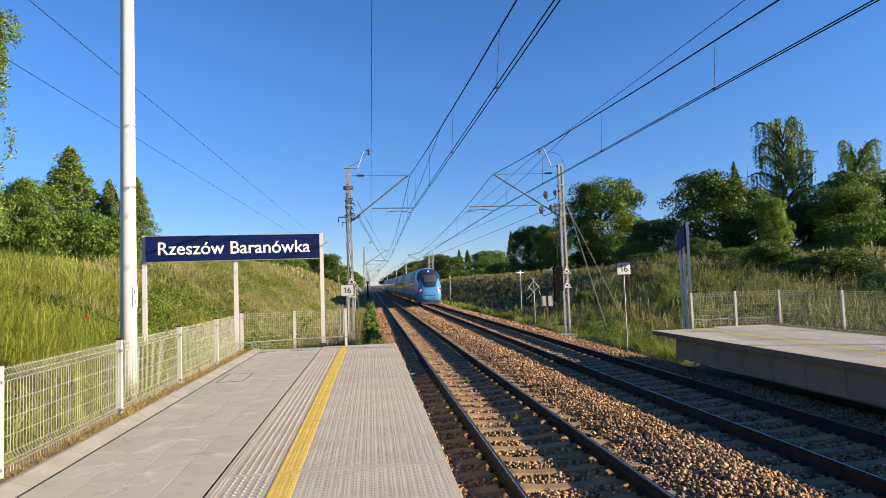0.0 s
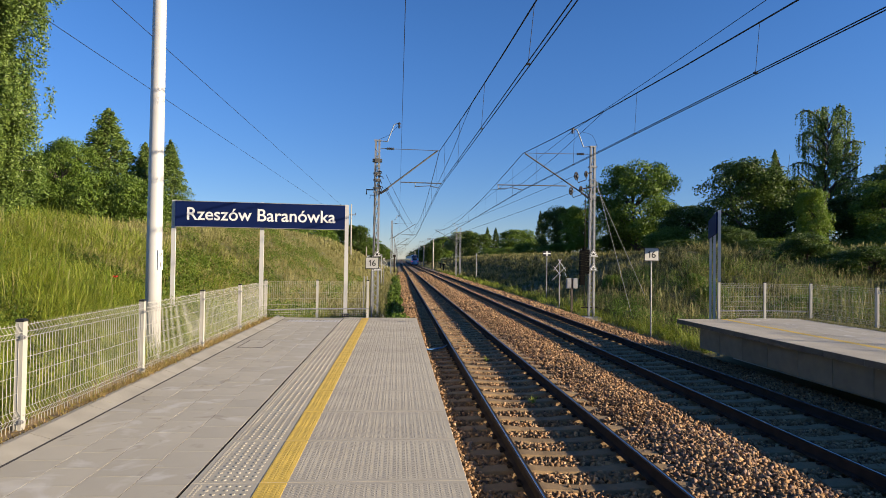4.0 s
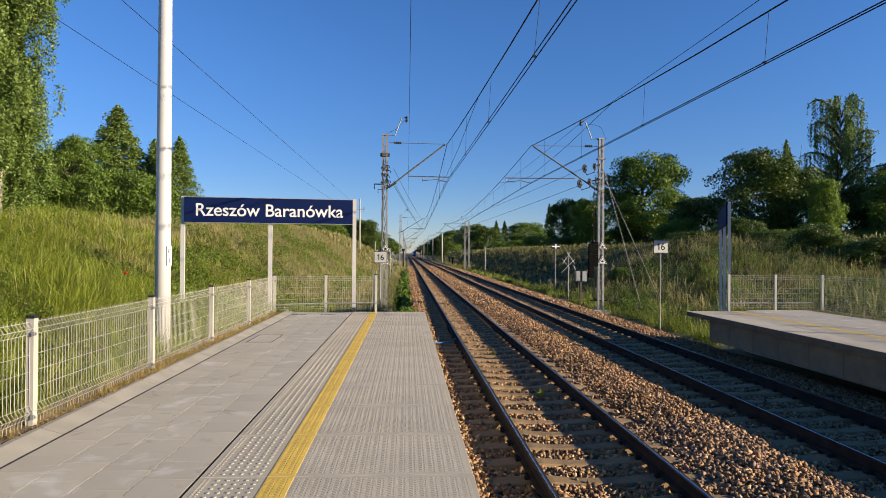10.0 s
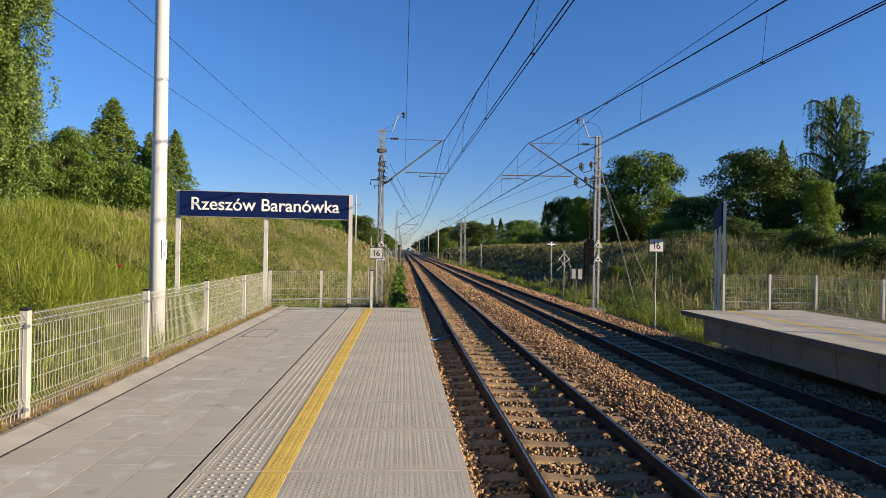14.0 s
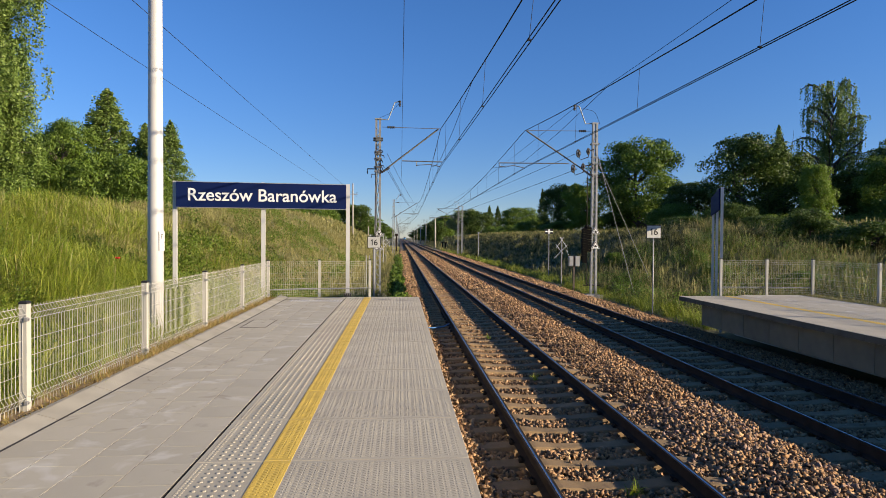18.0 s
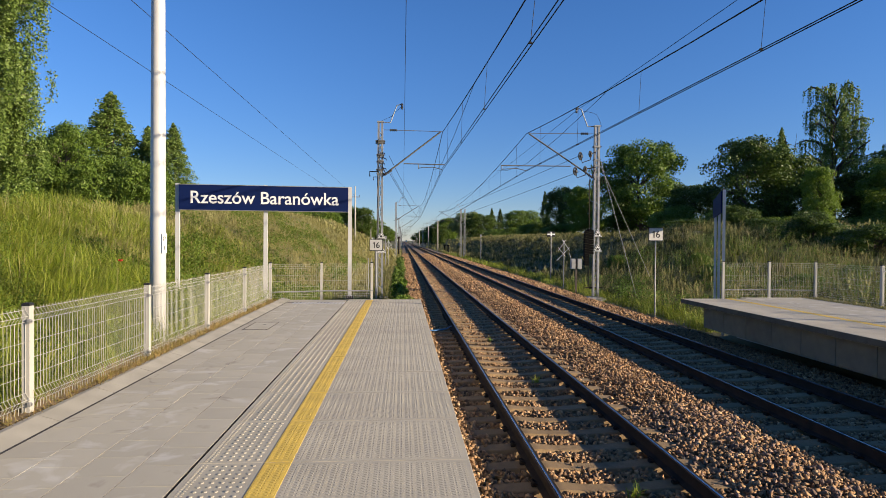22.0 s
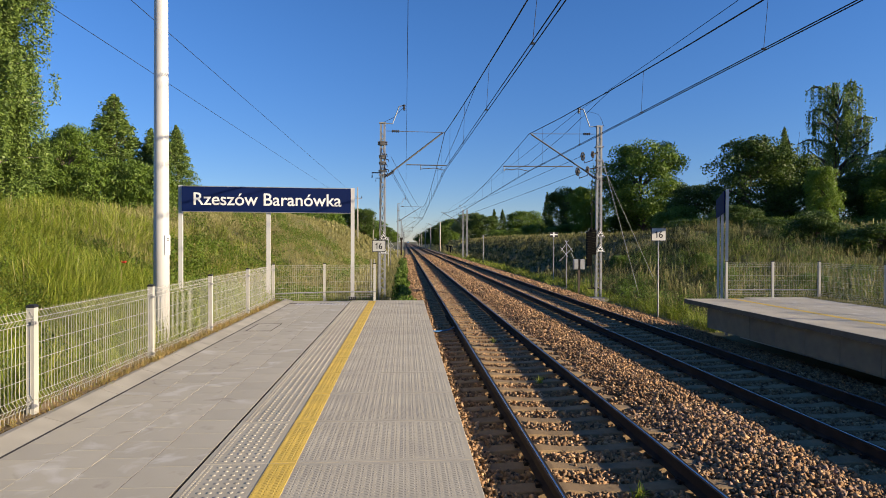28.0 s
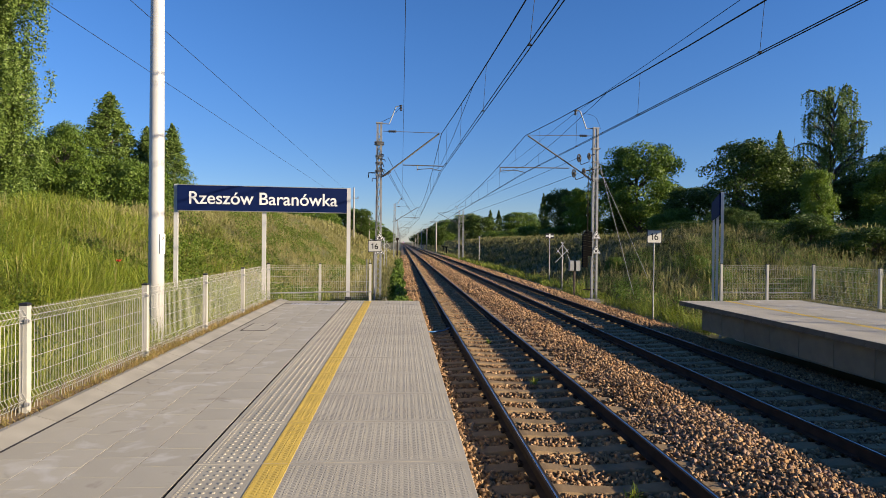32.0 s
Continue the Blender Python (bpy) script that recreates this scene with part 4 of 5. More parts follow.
def make_catenary(name, supports, x_at, label, low_rise, mess_x, z_mast=6.62):
    """One track's overhead line: a messenger wire that sags, two contact wires and droppers."""
    line = thing(name, label, "overhead line", "overhead lines")
    cz = 4.9

    def xm(y):
        return float(np.interp(y, [s for s, _ in x_at], [v for _, v in x_at]))

    def xmess(y):
        return xm(y) if y > 27.5 else float(np.interp(y, (-34.0, 27.5), (mess_x, xm(27.5))))

    mess, drops = [], []
    for a, b in zip(supports, supports[1:]):
        n = max(6, int((b - a) / 5))
        low = cz + low_rise if b < 200 else cz + 0.8
        for i in range(n):
            y = a + (b - a) * i / n
            u = 2 * i / n - 1
            mess.append((xmess(y), y, low + (z_mast - low) * u * u))
        m = int((b - a) / 5.0)
        for i in range(m):
            u = (i + 0.5) / m
            y = a + (b - a) * u
            if a < 200 and y < 240:
                drops.append((y, low + (z_mast - low) * (2 * u - 1) ** 2))
    part("messenger_wire", Mesh().tube(mess, 0.015, 5, False), WIRE, line)
    for k in (-0.036, 0.036):
        part("contact_wire", Mesh().tube([(x + k, y, cz) for y, x in x_at], 0.010, 5, False), WIRE, line)
    my, mz = [q[1] for q in mess], [q[2] for q in mess]
    stitch = [(17.0, None), (22.0, 5.55), (27.5, 5.22), (33.0, 5.55), (38.0, None)]
    stitch = [(xmess(y) if z is None else xm(y), y, float(np.interp(y, my, mz)) if z is None else z) for y, z in stitch]
    part("stitch_wire", Mesh().tube(stitch, 0.008, 5, False), WIRE, line, "thin auxiliary rope at the support")
    for y, z in drops:
        d = part("dropper", Mesh().tube([(xm(y), y, cz), (xmess(y), y, z)], 0.005, 4, False).box(xm(y) - 0.03, xm(y) + 0.03, y - 0.02, y + 0.02, cz, cz + 0.03), WIRE, line)
    return line


sup_l = [-34.0] + MASTS_L
sup_r = [-34.0] + MASTS_R
make_catenary("overhead_line", sup_l, [(-34.0, 2.36)] + [(y, 1.30 if i % 2 == 0 else 1.95) for i, y in enumerate(MASTS_L)], "dark overhead contact wires hung from a sagging messenger wire", 0.9, 2.70)
make_catenary("overhead_line", sup_r, [(-34.0, 6.55)] + [(y, 5.22 if i % 2 == 0 else 6.0) for i, y in enumerate(MASTS_R)], "dark overhead contact wires hung from a sagging messenger wire", 0.72, 6.80)


def span(name, a, b, sag, r, label, n=14):
    a, b = Vector(a), Vector(b)
    pts = [a + (b - a) * (i / n) - Vector((0, 0, sag * (1 - (2 * i / n - 1) ** 2))) for i in range(n + 1)]
    w = new(name, Mesh().tube(pts, r, 5, False).data(name, WIRE))
    return tagged(w, label, "cable", "cables of the line")


for a, b in zip([-34.0] + MASTS_L[:6], MASTS_L[:7]):
    span("feeder_cable", (-0.45, a, 7.78), (-0.45, b, 7.78), 0.35, 0.009, "dark feeder cable strung between the masts")
for a, b in zip([-34.0] + MASTS_R[:5], MASTS_R[:6]):
    span("feeder_cable", (7.62, a, 7.78), (7.62, b, 7.78), 0.35, 0.009, "dark feeder cable strung between the masts")
for za, zb in ((5.62, 6.3), (4.88, 5.0)):
    span("anchor_cable", (7.7, 27.4, za), (5.9, 102.0, zb), 0.15, 0.011, "dark anchoring cable running from the tension pulleys")
for za, zb in ((5.5, 6.4), (4.9, 5.1), (4.75, 5.0)):
    span("anchor_cable", (-1.15, 27.6, za), (1.6, 86.5, zb), 0.2, 0.010, "dark anchoring cable running from the tension pulleys")


# ---- trackside things ----
def make_number_board(x, y, z_board, z_ground):
    sign = thing("number_sign", "white square trackside board reading 16 on a thin steel post", "sign", "number boards", (x, y, z_ground))
    h = z_board - z_ground
    part("post", Mesh().tube([(0, 0.02, -0.3), (0, 0.02, h)], 0.024, 8), STEEL, sign)
    plate = part("plate", Mesh().box(-0.27, 0.27, -0.012, 0.0, h - 0.24, h + 0.24, 0.003), BLACK, sign, "black-edged plate")
    part("face", Mesh().box(-0.245, 0.245, -0.017, -0.012, h - 0.215, h + 0.215), BOARD_GREY, plate, "weathered white face")
    one = [(-0.055, 0.115), (-0.055, -0.12), (-0.09, -0.12), (-0.09, 0.06), (-0.135, 0.03), (-0.135, 0.065), (-0.082, 0.115)]
    part("number", Mesh().add([(a, -0.0205, h + b) for a, b in one] + [(a, -0.017, h + b) for a, b in one], [tuple(range(7)), tuple(range(13, 6, -1))] + [(i, i + 7, (i + 1) % 7 + 7, (i + 1) % 7) for i in range(7)]), BLACK, plate)
    words("number", "6", 0.335, BLACK, plate, pose(0.07, -0.019, h - 0.003, 90), 0.001, 0.004)


make_number_board(-1.58, 24.4, 1.42, -1.1)
make_number_board(8.50, 20.6, 1.89, -1.15)


def make_cross_board():
    sign = thing("trackside_sign", "black rectangular board with a white cross on a thin post", "sign", at=(9.78, 41.1, -1.15))
    part("post", Mesh().tube([(0, 0.02, -0.3), (0, 0.02, 3.4)], 0.03, 8), STEEL, sign)
    plate = part("plate", Mesh().box(-0.29, 0.29, -0.012, 0.0, 3.1, 3.46, 0.003), BLACK, sign, "black plate")
    part("cross", Mesh().box(-0.27, 0.27, -0.017, -0.012, 3.245, 3.315).box(-0.05, 0.05, -0.0175, -0.0125, 3.13, 3.43), TEXT_WHITE, plate, "white cross")


def make_lattice_marker(x, y):
    mk = thing("lattice_marker", "weathered white marker of crossed slats on a post", "marker", at=(x, y, -1.15))
    part("post", Mesh().tube([(0, 0, -0.3), (0, 0, 2.85)], 0.03, 8), STEEL, mk)
    for a, b in (((-0.11, 2.87), (0.36, 2.2)), ((0.11, 2.87), (-0.36, 2.2)), ((-0.38, 2.45), (0.08, 1.88)), ((0.36, 2.42), (-0.44, 1.62)), ((0.3, 2.1), (0.42, 1.8))):
        part("slat", Mesh().tube([(a[0], -0.03, a[1]), (b[0], -0.03, b[1])], 0.016, 4), BOARD_GREY, mk)


def make_box_post():
    bx = thing("trackside_box", "small grey metal cabinet on a wooden post", "cabinet", at=(8.72, 31.3, -1.15))
    part("post", Mesh().box(-0.05, 0.05, -0.05, 0.05, -0.3, 1.85, 0.01), BARK, bx)
    part("case", Mesh().box(-0.29, -0.06, -0.1, 0.12, 1.32, 1.86, 0.02).box(0.06, 0.29, -0.1, 0.12, 1.32, 1.86, 0.02), STEEL, bx)
    part("door", Mesh().box(-0.27, -0.08, -0.115, -0.1, 1.36, 1.82, 0.004), STEEL, bx)


def make_marker_post(x, y, h, material, label, r=0.05):
    p = thing("marker_post", label, "post", "trackside posts", (x, y, -1.15))
    part("shaft", Mesh().tube([(0, 0, -0.3), (0, 0, h)], r, 8), material, p)
    part("head", Mesh().box(-r * 2, r * 2, -r, r, h - 0.3, h, 0.01), material, p)


make_cross_board()
make_lattice_marker(9.18, 35.5)
make_lattice_marker(-1.95, 60.5)
make_box_post()
make_marker_post(10.4, 84.0, 3.7, STEEL, "thin grey steel trackside post in the grass")
make_marker_post(9.45, 133.0, 1.9, RUST_DARK, "dark trackside relay post beside the line", 0.16)
make_marker_post(9.9, 150.0, 1.9, RUST_DARK, "dark trackside relay post beside the line", 0.16)
make_marker_post(-2.2, 60.0, 3.2, STEEL, "thin grey steel trackside post in the grass")
make_marker_post(-1.1, 92.0, 3.4, RUST, "dark trackside relay post beside the line", 0.11)


def make_utility_pole(x, y, h):
    z0 = ground_z(x, y)
    p = thing("utility_pole", "slim concrete utility pole with a crossarm on the bank", "utility pole", "utility poles", (x, y, z0))
    part("shaft", Mesh().tube([(0, 0, -0.5), (0, 0, h)], [0.16, 0.09], 10), CONCRETE, p, "", True)
    part("crossarm", Mesh().box(-0.75, 0.75, -0.05, 0.05, h - 1.75, h - 1.63, 0.01), STEEL, p)
    for dx in (-0.65, 0.65):
        part("insulator", insulator((dx, 0, h - 1.62), (dx, 0, h - 1.35), 2), INSULATOR, p)


make_utility_pole(-8.1, 97.0, 8.6)
make_utility_pole(-8.4, 150.0, 7.0)
for x0, z0, x1, z1 in ((-8.75, 7.6, -10.1, 7.59), (-7.45, 8.1, -7.4, 7.42)):
    span("phone_cable", (x0, 97.0, z0), (x1, -40.0, z1), 0.03, 0.009, "thin dark cable strung over the bank")

hose = new("hose", Mesh().tube([(-0.02, 16.1, -0.3), (0.12, 16.2, -0.86), (0.45, 16.4, -0.9), (0.75, 16.7, -0.9), (0.92, 17.1, -0.88), (0.93, 17.5, -0.95)], 0.02, 8).data("hose", BLUE_HOSE, True))
tagged(hose, "blue plastic cable duct lying on the ballast by the rail", "hose")


# ---- train ----
def car_ring(y, w, top, bottom, n=20, shift=0.0):
    """A rounded cross-section of the car at y."""
    pts = []
    for k in range(n):
        a = 2 * math.pi * k / n
        c, s = math.cos(a), math.sin(a)
        px = math.copysign(abs(c) ** (0.45 if s < 0 else 0.6), c) * w / 2
        pz = (top + bottom) / 2 + math.copysign(abs(s) ** 0.55, s) * (top - bottom) / 2
        if pz > bottom + 0.55 * (top - bottom):
            px *= 1 - 0.14 * ((pz - bottom) / (top - bottom) - 0.55) / 0.45
        pts.append((px + shift, y, pz))
    return pts


def make_train():
    train = thing("train", "silver and blue high-speed train running away along the far track", "train", at=(5.725, 65, RAIL_Z))
    nose = [(0.0, 1.7, 1.75, 0.75), (0.12, 2.15, 2.15, 0.5), (0.4, 2.45, 2.55, 0.35), (0.9, 2.62, 3.05, 0.28), (1.5, 2.72, 3.5, 0.25), (2.3, 2.8, 3.88, 0.25), (3.4, 2.83, 4.08, 0.25), (4.6, 2.83, 4.15, 0.25)]
    head = part("nose", Mesh().loft([car_ring(y, w, t, b) for y, w, t, b in nose]), TRAIN_BLUE, train, "bright blue rounded cab nose", True)

    def shell(half, z0, z1, peak, tall, grow):
        """An oval patch that follows the sloping cab front."""
        rings = []
        for j in range(13):
            z = z0 + (z1 - z0) * j / 12
            w = half * math.sqrt(max(0.03, 1 - ((z - peak) / tall) ** 2))
            y = float(np.interp(z, [q[2] for q in nose], [q[0] for q in nose])) - grow
            rings.append([(u * w, y + 0.42 * abs(u * w) ** 3, z) for u in (-1, -0.7, -0.35, 0, 0.35, 0.7, 1)])
        return Mesh().loft(rings, False, False)

    part("cab_surround", shell(1.3, 1.98, 4.04, 3.0, 1.08, 0.10), BLACK_GLOSS, head, "black mask round the windscreen")
    part("windscreen", shell(0.86, 2.55, 3.3, 2.6, 1.6, 0.14), GLASS_DARK, head, "wide dark windscreen")
    front = lambda x, z: (x, -0.02 + 0.16 * max(0.0, abs(x) - 0.62) / 0.35, z)
    part("bumper_gap", Mesh().loft([[front(x, z + 0.14 * x * x) for x in (-0.97, -0.8, -0.62, -0.3, 0, 0.3, 0.62, 0.8, 0.97)] for z in (1.02, 1.05, 1.08)], False, False), TRAIN_DARK, head, "dark curved gap over the coupler cover")
    part("coupler_cover", Mesh().loft([[front(x, z + 0.14 * x * x) for x in (-0.9, -0.8, -0.62, -0.3, 0, 0.3, 0.62, 0.8, 0.9)] for z in (0.80, 0.9, 1.0)], False, False), TRAIN_BLUE, head, "blue coupler cover")
    part("skirt", Mesh().loft([car_ring(y, w, 0.75, 0.12) for y, w in ((0.25, 2.0), (0.6, 2.45), (4.6, 2.6))]), TRAIN_DARK, head, "dark underframe skirt")
    for s in (-1, 1):
        lamp = part("tail_light", Mesh().tube([(s * 0.98, 0.12, 1.62), (s * 1.0, 0.3, 1.7)], [0.13, 0.16], 12), TAIL_RED, head, "red glowing tail light")
        part("light_rim", Mesh().tube([(s * 0.97, 0.16, 1.62), (s * 1.0, 0.34, 1.7)], [0.18, 0.2], 12), BLACK_GLOSS, lamp)
    part("top_light", Mesh().tube([(0, 1.62, 3.66), (0, 2.1, 3.76)], 0.1, 10), TEXT_WHITE, head)
    y = 4.6
    for c in range(7):
        length = 21.5 if c in (0, 6) else 25.5
        body = part("car_body", Mesh().loft([car_ring(y + 0.05, 2.83, 4.15, 0.35, 24), car_ring(y + length - 0.35, 2.83, 4.15, 0.35, 24)]), TRAIN_SILVER, train, "silver-grey car body", True)
        for s in (-1, 1):
            for i in range(int(length / 2.2)):
                yy = y + 1.6 + i * 2.1
                if yy + 1.5 < y + length - 1.2:
                    part("window", Mesh().box(min(s * 1.37, s * 1.425), max(s * 1.37, s * 1.425), yy, yy + 1.65, 1.75, 2.6, 0.01), GLASS_DARK, body)
            part("stripe", Mesh().box(min(s * 1.36, s * 1.427), max(s * 1.36, s * 1.427), y + 0.3, y + length - 0.6, 0.55, 1.05, 0.01), TRAIN_DARK, body, "dark lower side skirt")
        for yy in (y + 3.2, y + length - 3.4):
            bogie = part("bogie", Mesh().box(-1.15, 1.15, yy - 1.6, yy + 1.6, 0.3, 0.75, 0.05), TRAIN_DARK, train)
            for dy in (-1.25, 1.25):
                for s in (-1, 1):
                    part("wheel", Mesh().tube([(s * 0.69, yy + dy, 0.44), (s * 0.82, yy + dy, 0.44)], 0.44, 18), RUST, bogie)
        part("gangway", Mesh().loft([car_ring(y + length - 0.4, 2.45, 3.6, 0.55), car_ring(y + length + 0.1, 2.45, 3.6, 0.55)]), TRAIN_DARK, train)
        y += length
    part("pantograph", Mesh().tube([(0, 34, 4.1), (0, 35.3, 4.9), (0, 34.2, 5.6)], 0.04, 6).tube([(-0.8, 34.2, 5.62), (0.8, 34.2, 5.62)], 0.03, 6), TRAIN_DARK, train)
    part("far_nose", Mesh().loft([car_ring(y + 4.6 - q[0], q[1], q[2], q[3]) for q in nose[::-1]]), TRAIN_BLUE, train, "", True)
    return train


train = make_train()


# ---- trees ----
def leaves_np(rng, centres, spread, per, size, droop=0.0, dims=(1.0, 1.0, 1.0)):
    """Small folded leaves scattered round each centre."""
    n = len(centres) * per
    c = np.repeat(np.asarray(centres), per, 0)
    s = np.repeat(np.asarray(spread), per)[:, None]
    off = np.clip(rng.normal(0, 1, (n, 3)), -1.5, 1.5) * s * np.array((1, 1, 0.8 if dims[2] == 1.0 else 0.55))
    if droop:
        off[:, 2] = -np.abs(off[:, 2]) * droop
        off[:, :2] *= 0.55
    p = c + off
    a = rng.normal(0, 1, (n, 3))
    a /= np.linalg.norm(a, axis=1)[:, None]
    b = np.cross(a, rng.normal(0, 1, (n, 3)))
    b /= np.linalg.norm(b, axis=1)[:, None]
    l = (size * rng.uniform(0.6, 1.4, n))[:, None]
    v = np.stack([p - a * l, p + b * l * 0.55, p + a * l, p - b * l * 0.55], 1)
    v[:, 1] += np.cross(a, b) * l * 0.25
    v[:, 3] += np.cross(a, b) * l * 0.25
    v = p[:, None, :] + (v - p[:, None, :]) / np.array(dims)
    f = (np.arange(n) * 4)[:, None] + np.array([[0, 1, 2, 3]])
    return v.reshape(-1, 3), f


def pads_np(rng, centres, radii, per, size, dims, flat=0.62):
    """Leaf pads: leaves on the upper and outer side of small domes, facing outwards. Radii in metres."""
    n = len(centres) * per
    c = np.repeat(np.asarray(centres), per, 0) * np.array(dims)
    r = np.repeat(np.asarray(radii), per)[:, None]
    d = rng.normal(0, 1, (n, 3))
    d[:, 2] += 0.45
    d /= np.linalg.norm(d, axis=1)[:, None]
    p = c + d * r * rng.uniform(0.72, 1.12, (n, 1)) * np.array((1, 1, flat)) + rng.normal(0, 0.10, (n, 3)) * r
    w = d * np.array((1, 1, 1.3)) + rng.normal(0, 0.62, (n, 3))
    w /= np.linalg.norm(w, axis=1)[:, None]
    a = np.cross(w, rng.normal(0, 1, (n, 3)))
    a /= np.linalg.norm(a, axis=1)[:, None]
    b = np.cross(w, a)
    l = (size * rng.uniform(0.6, 1.4, n))[:, None]
    v = np.stack([p - a * l, p + b * l * 0.6 + w * l * 0.2, p + a * l, p - b * l * 0.6 + w * l * 0.2], 1) / np.array(dims)
    return v.reshape(-1, 3), (np.arange(n) * 4)[:, None] + np.array([[0, 1, 2, 3]])


TREE_KINDS = {}
# pads, leaves on each, leaf length, pad radius, inner leaves, leaf material, size that the leaves are cut for
KINDS = {
    "round": (105, 250, 0.085, (0.17, 0.30), 36, LEAF, (3.2, 3.2, 7.2)),
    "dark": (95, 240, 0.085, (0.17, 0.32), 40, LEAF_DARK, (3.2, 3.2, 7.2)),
    "willow": (110, 240, 0.085, (0.16, 0.28), 36, LEAF_WILLOW, (3.2, 3.2, 7.2)),
    "bright": (95, 240, 0.09, (0.18, 0.30), 36, LEAF_BRIGHT, (3.2, 3.2, 7.2)),
    "bush": (70, 220, 0.075, (0.18, 0.32), 40, LEAF, (2.8, 2.8, 3.2)),
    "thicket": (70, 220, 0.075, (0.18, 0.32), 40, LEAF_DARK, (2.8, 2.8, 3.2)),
    "cone": (260, 80, 0.052, (0.11, 0.20), 36, LEAF_BIRCH, (1.8, 1.8, 7.5)),
    "spruce": (130, 90, 0.085, (0.14, 0.26), 12, LEAF_DARK, (1.7, 1.7, 8.0)),
    "weep": (200, 200, 0.075, (0.10, 0.20), 24, LEAF_BIRCH, (3.3, 3.3, 11.5)),
}


def tree_kind(kind, seed):
    """Trunk and crown meshes of one kind, for a tree of height 1 and crown radius 1."""
    key = (kind, seed)
    if key in TREE_KINDS:
        return TREE_KINDS[key]
    rng = np.random.default_rng(seed)
    trunk = Mesh()
    lean = rng.normal(0, 0.03, 2)
    spine = [(lean[0] * i + 0.04 * math.sin(i * 1.7 + seed), lean[1] * i + 0.04 * math.cos(i * 1.3 + seed), i / 8 * 0.92) for i in range(9)]
    r0 = 0.045 if kind not in ("bush", "thicket") else 0.03
    trunk.tube([(x, y, z - (0.06 if i == 0 else 0)) for i, (x, y, z) in enumerate(spine)], [r0 * (1 - 0.11 * i) for i in range(9)], 7)
    n, per, size, span_r, inner, mat_, dims = KINDS[kind]
    pointed = kind in ("cone", "spruce")
    centres, radii = [], []
    lobes = [(rng.uniform(0, 2 * math.pi), rng.uniform(0.3, 0.85), rng.uniform(0.7, 1.3)) for _ in range(6)]
    while len(centres) < n:
        z = rng.uniform(0.0, 0.97 if pointed else 0.93)
        if pointed:
            lo, env = 0.08, max(0.02, (1.0 - z) ** 0.9 * 1.1)
        elif kind == "weep":
            lo, env = 0.2, math.sin(math.pi * min(1, max(0, z * 0.97 + 0.0))) ** 0.5
        elif kind in ("bush", "thicket"):
            lo, env = 0.03, math.sqrt(max(0.02, 1 - z ** 2))
        else:
            lo, env = 0.16, math.sqrt(max(0.0, 1 - ((z - 0.53) / 0.47) ** 2))
        if z < lo or env <= 0:
            continue
        a = rng.uniform(0, 2 * math.pi)
        bulge = 0.62 + 0.42 * max(w * math.cos(a - q) * (1 - abs(z - h) * 1.8) for q, h, w in lobes)
        r = env * bulge * rng.uniform(0.25, 1.0) ** 0.45 * (rng.uniform(0.75, 1.15) if pointed else 1.0)
        centres.append((r * math.cos(a), r * math.sin(a), z))
        radii.append(rng.uniform(*span_r) * dims[0] * (0.14 + 1.0 * (1 - z) if pointed else 1.0))
    for i, (x, y, z) in enumerate(centres[:14 if kind == "weep" else 30]):
        zz = max(0.05, z * 0.75 - 0.06)
        k = int(min(8, zz / 0.92 * 8))
        sx, sy, _ = spine[k]
        trunk.tube([(sx, sy, zz), ((x + sx) / 2, (y + sy) / 2, (z + zz) / 2 + 0.03), (x, y, z)], [0.014, 0.008, 0.003], 4, False)
    if kind == "weep":
        hang = []
        for i in range(30):
            # rising limbs that bow over, with curtains of leaves below them
            z0, a = 0.22 + 0.66 * (i + rng.random()) / 30, i * 2.4 + rng.normal(0, 0.4)
            reach = (0.35 + 0.65 * math.sin(math.pi * (0.12 + 0.80 * (z0 - 0.2)))) * rng.uniform(0.45, 1.05)
            up = rng.uniform(0.08, 0.17)
            limb = [(reach * q * math.cos(a), reach * q * math.sin(a), z0 + up * math.sin(q * 2.2)) for q in (0.0, 0.25, 0.5, 0.75, 1.0)]
            trunk.tube(limb, [0.016, 0.012, 0.008, 0.005, 0.002], 4, False)
            for _ in range(int(16 + 34 * reach)):
                q = rng.uniform(0.2, 1.0)
                px, py, pz = (float(np.interp(q, (0.0, 0.25, 0.5, 0.75, 1.0), [c[d] for c in limb])) for d in range(3))
                px, py = px + rng.normal(0, 0.045), py + rng.normal(0, 0.045)
                for w in range(int(rng.uniform(3, 15))):
                    hang.append((px + rng.normal(0, 0.005), py + rng.normal(0, 0.005), pz - w * 0.011))
        v, f = leaves_np(rng, np.array(hang), np.full(len(hang), 0.011), 3, size * 0.9, 0.0, dims)
        centres = [c for c in centres if c[2] < 0.75 and math.hypot(c[0], c[1]) < 0.6][:60]
    else:
        v, f = pads_np(rng, centres, radii, per, size, dims, 1.1 if pointed else 0.62)
    v2, f2 = leaves_np(rng, np.array(centres) * 0.8 + np.array((0, 0, 0.08)), np.full(len(centres), 0.11), inner, size, 0.0, dims)
    TREE_KINDS[key] = (trunk.data("trunk", BARK), fast_mesh("crown", np.concatenate([v, v2]), np.concatenate([f, f2 + len(v)]), mat_))
    return TREE_KINDS[key]


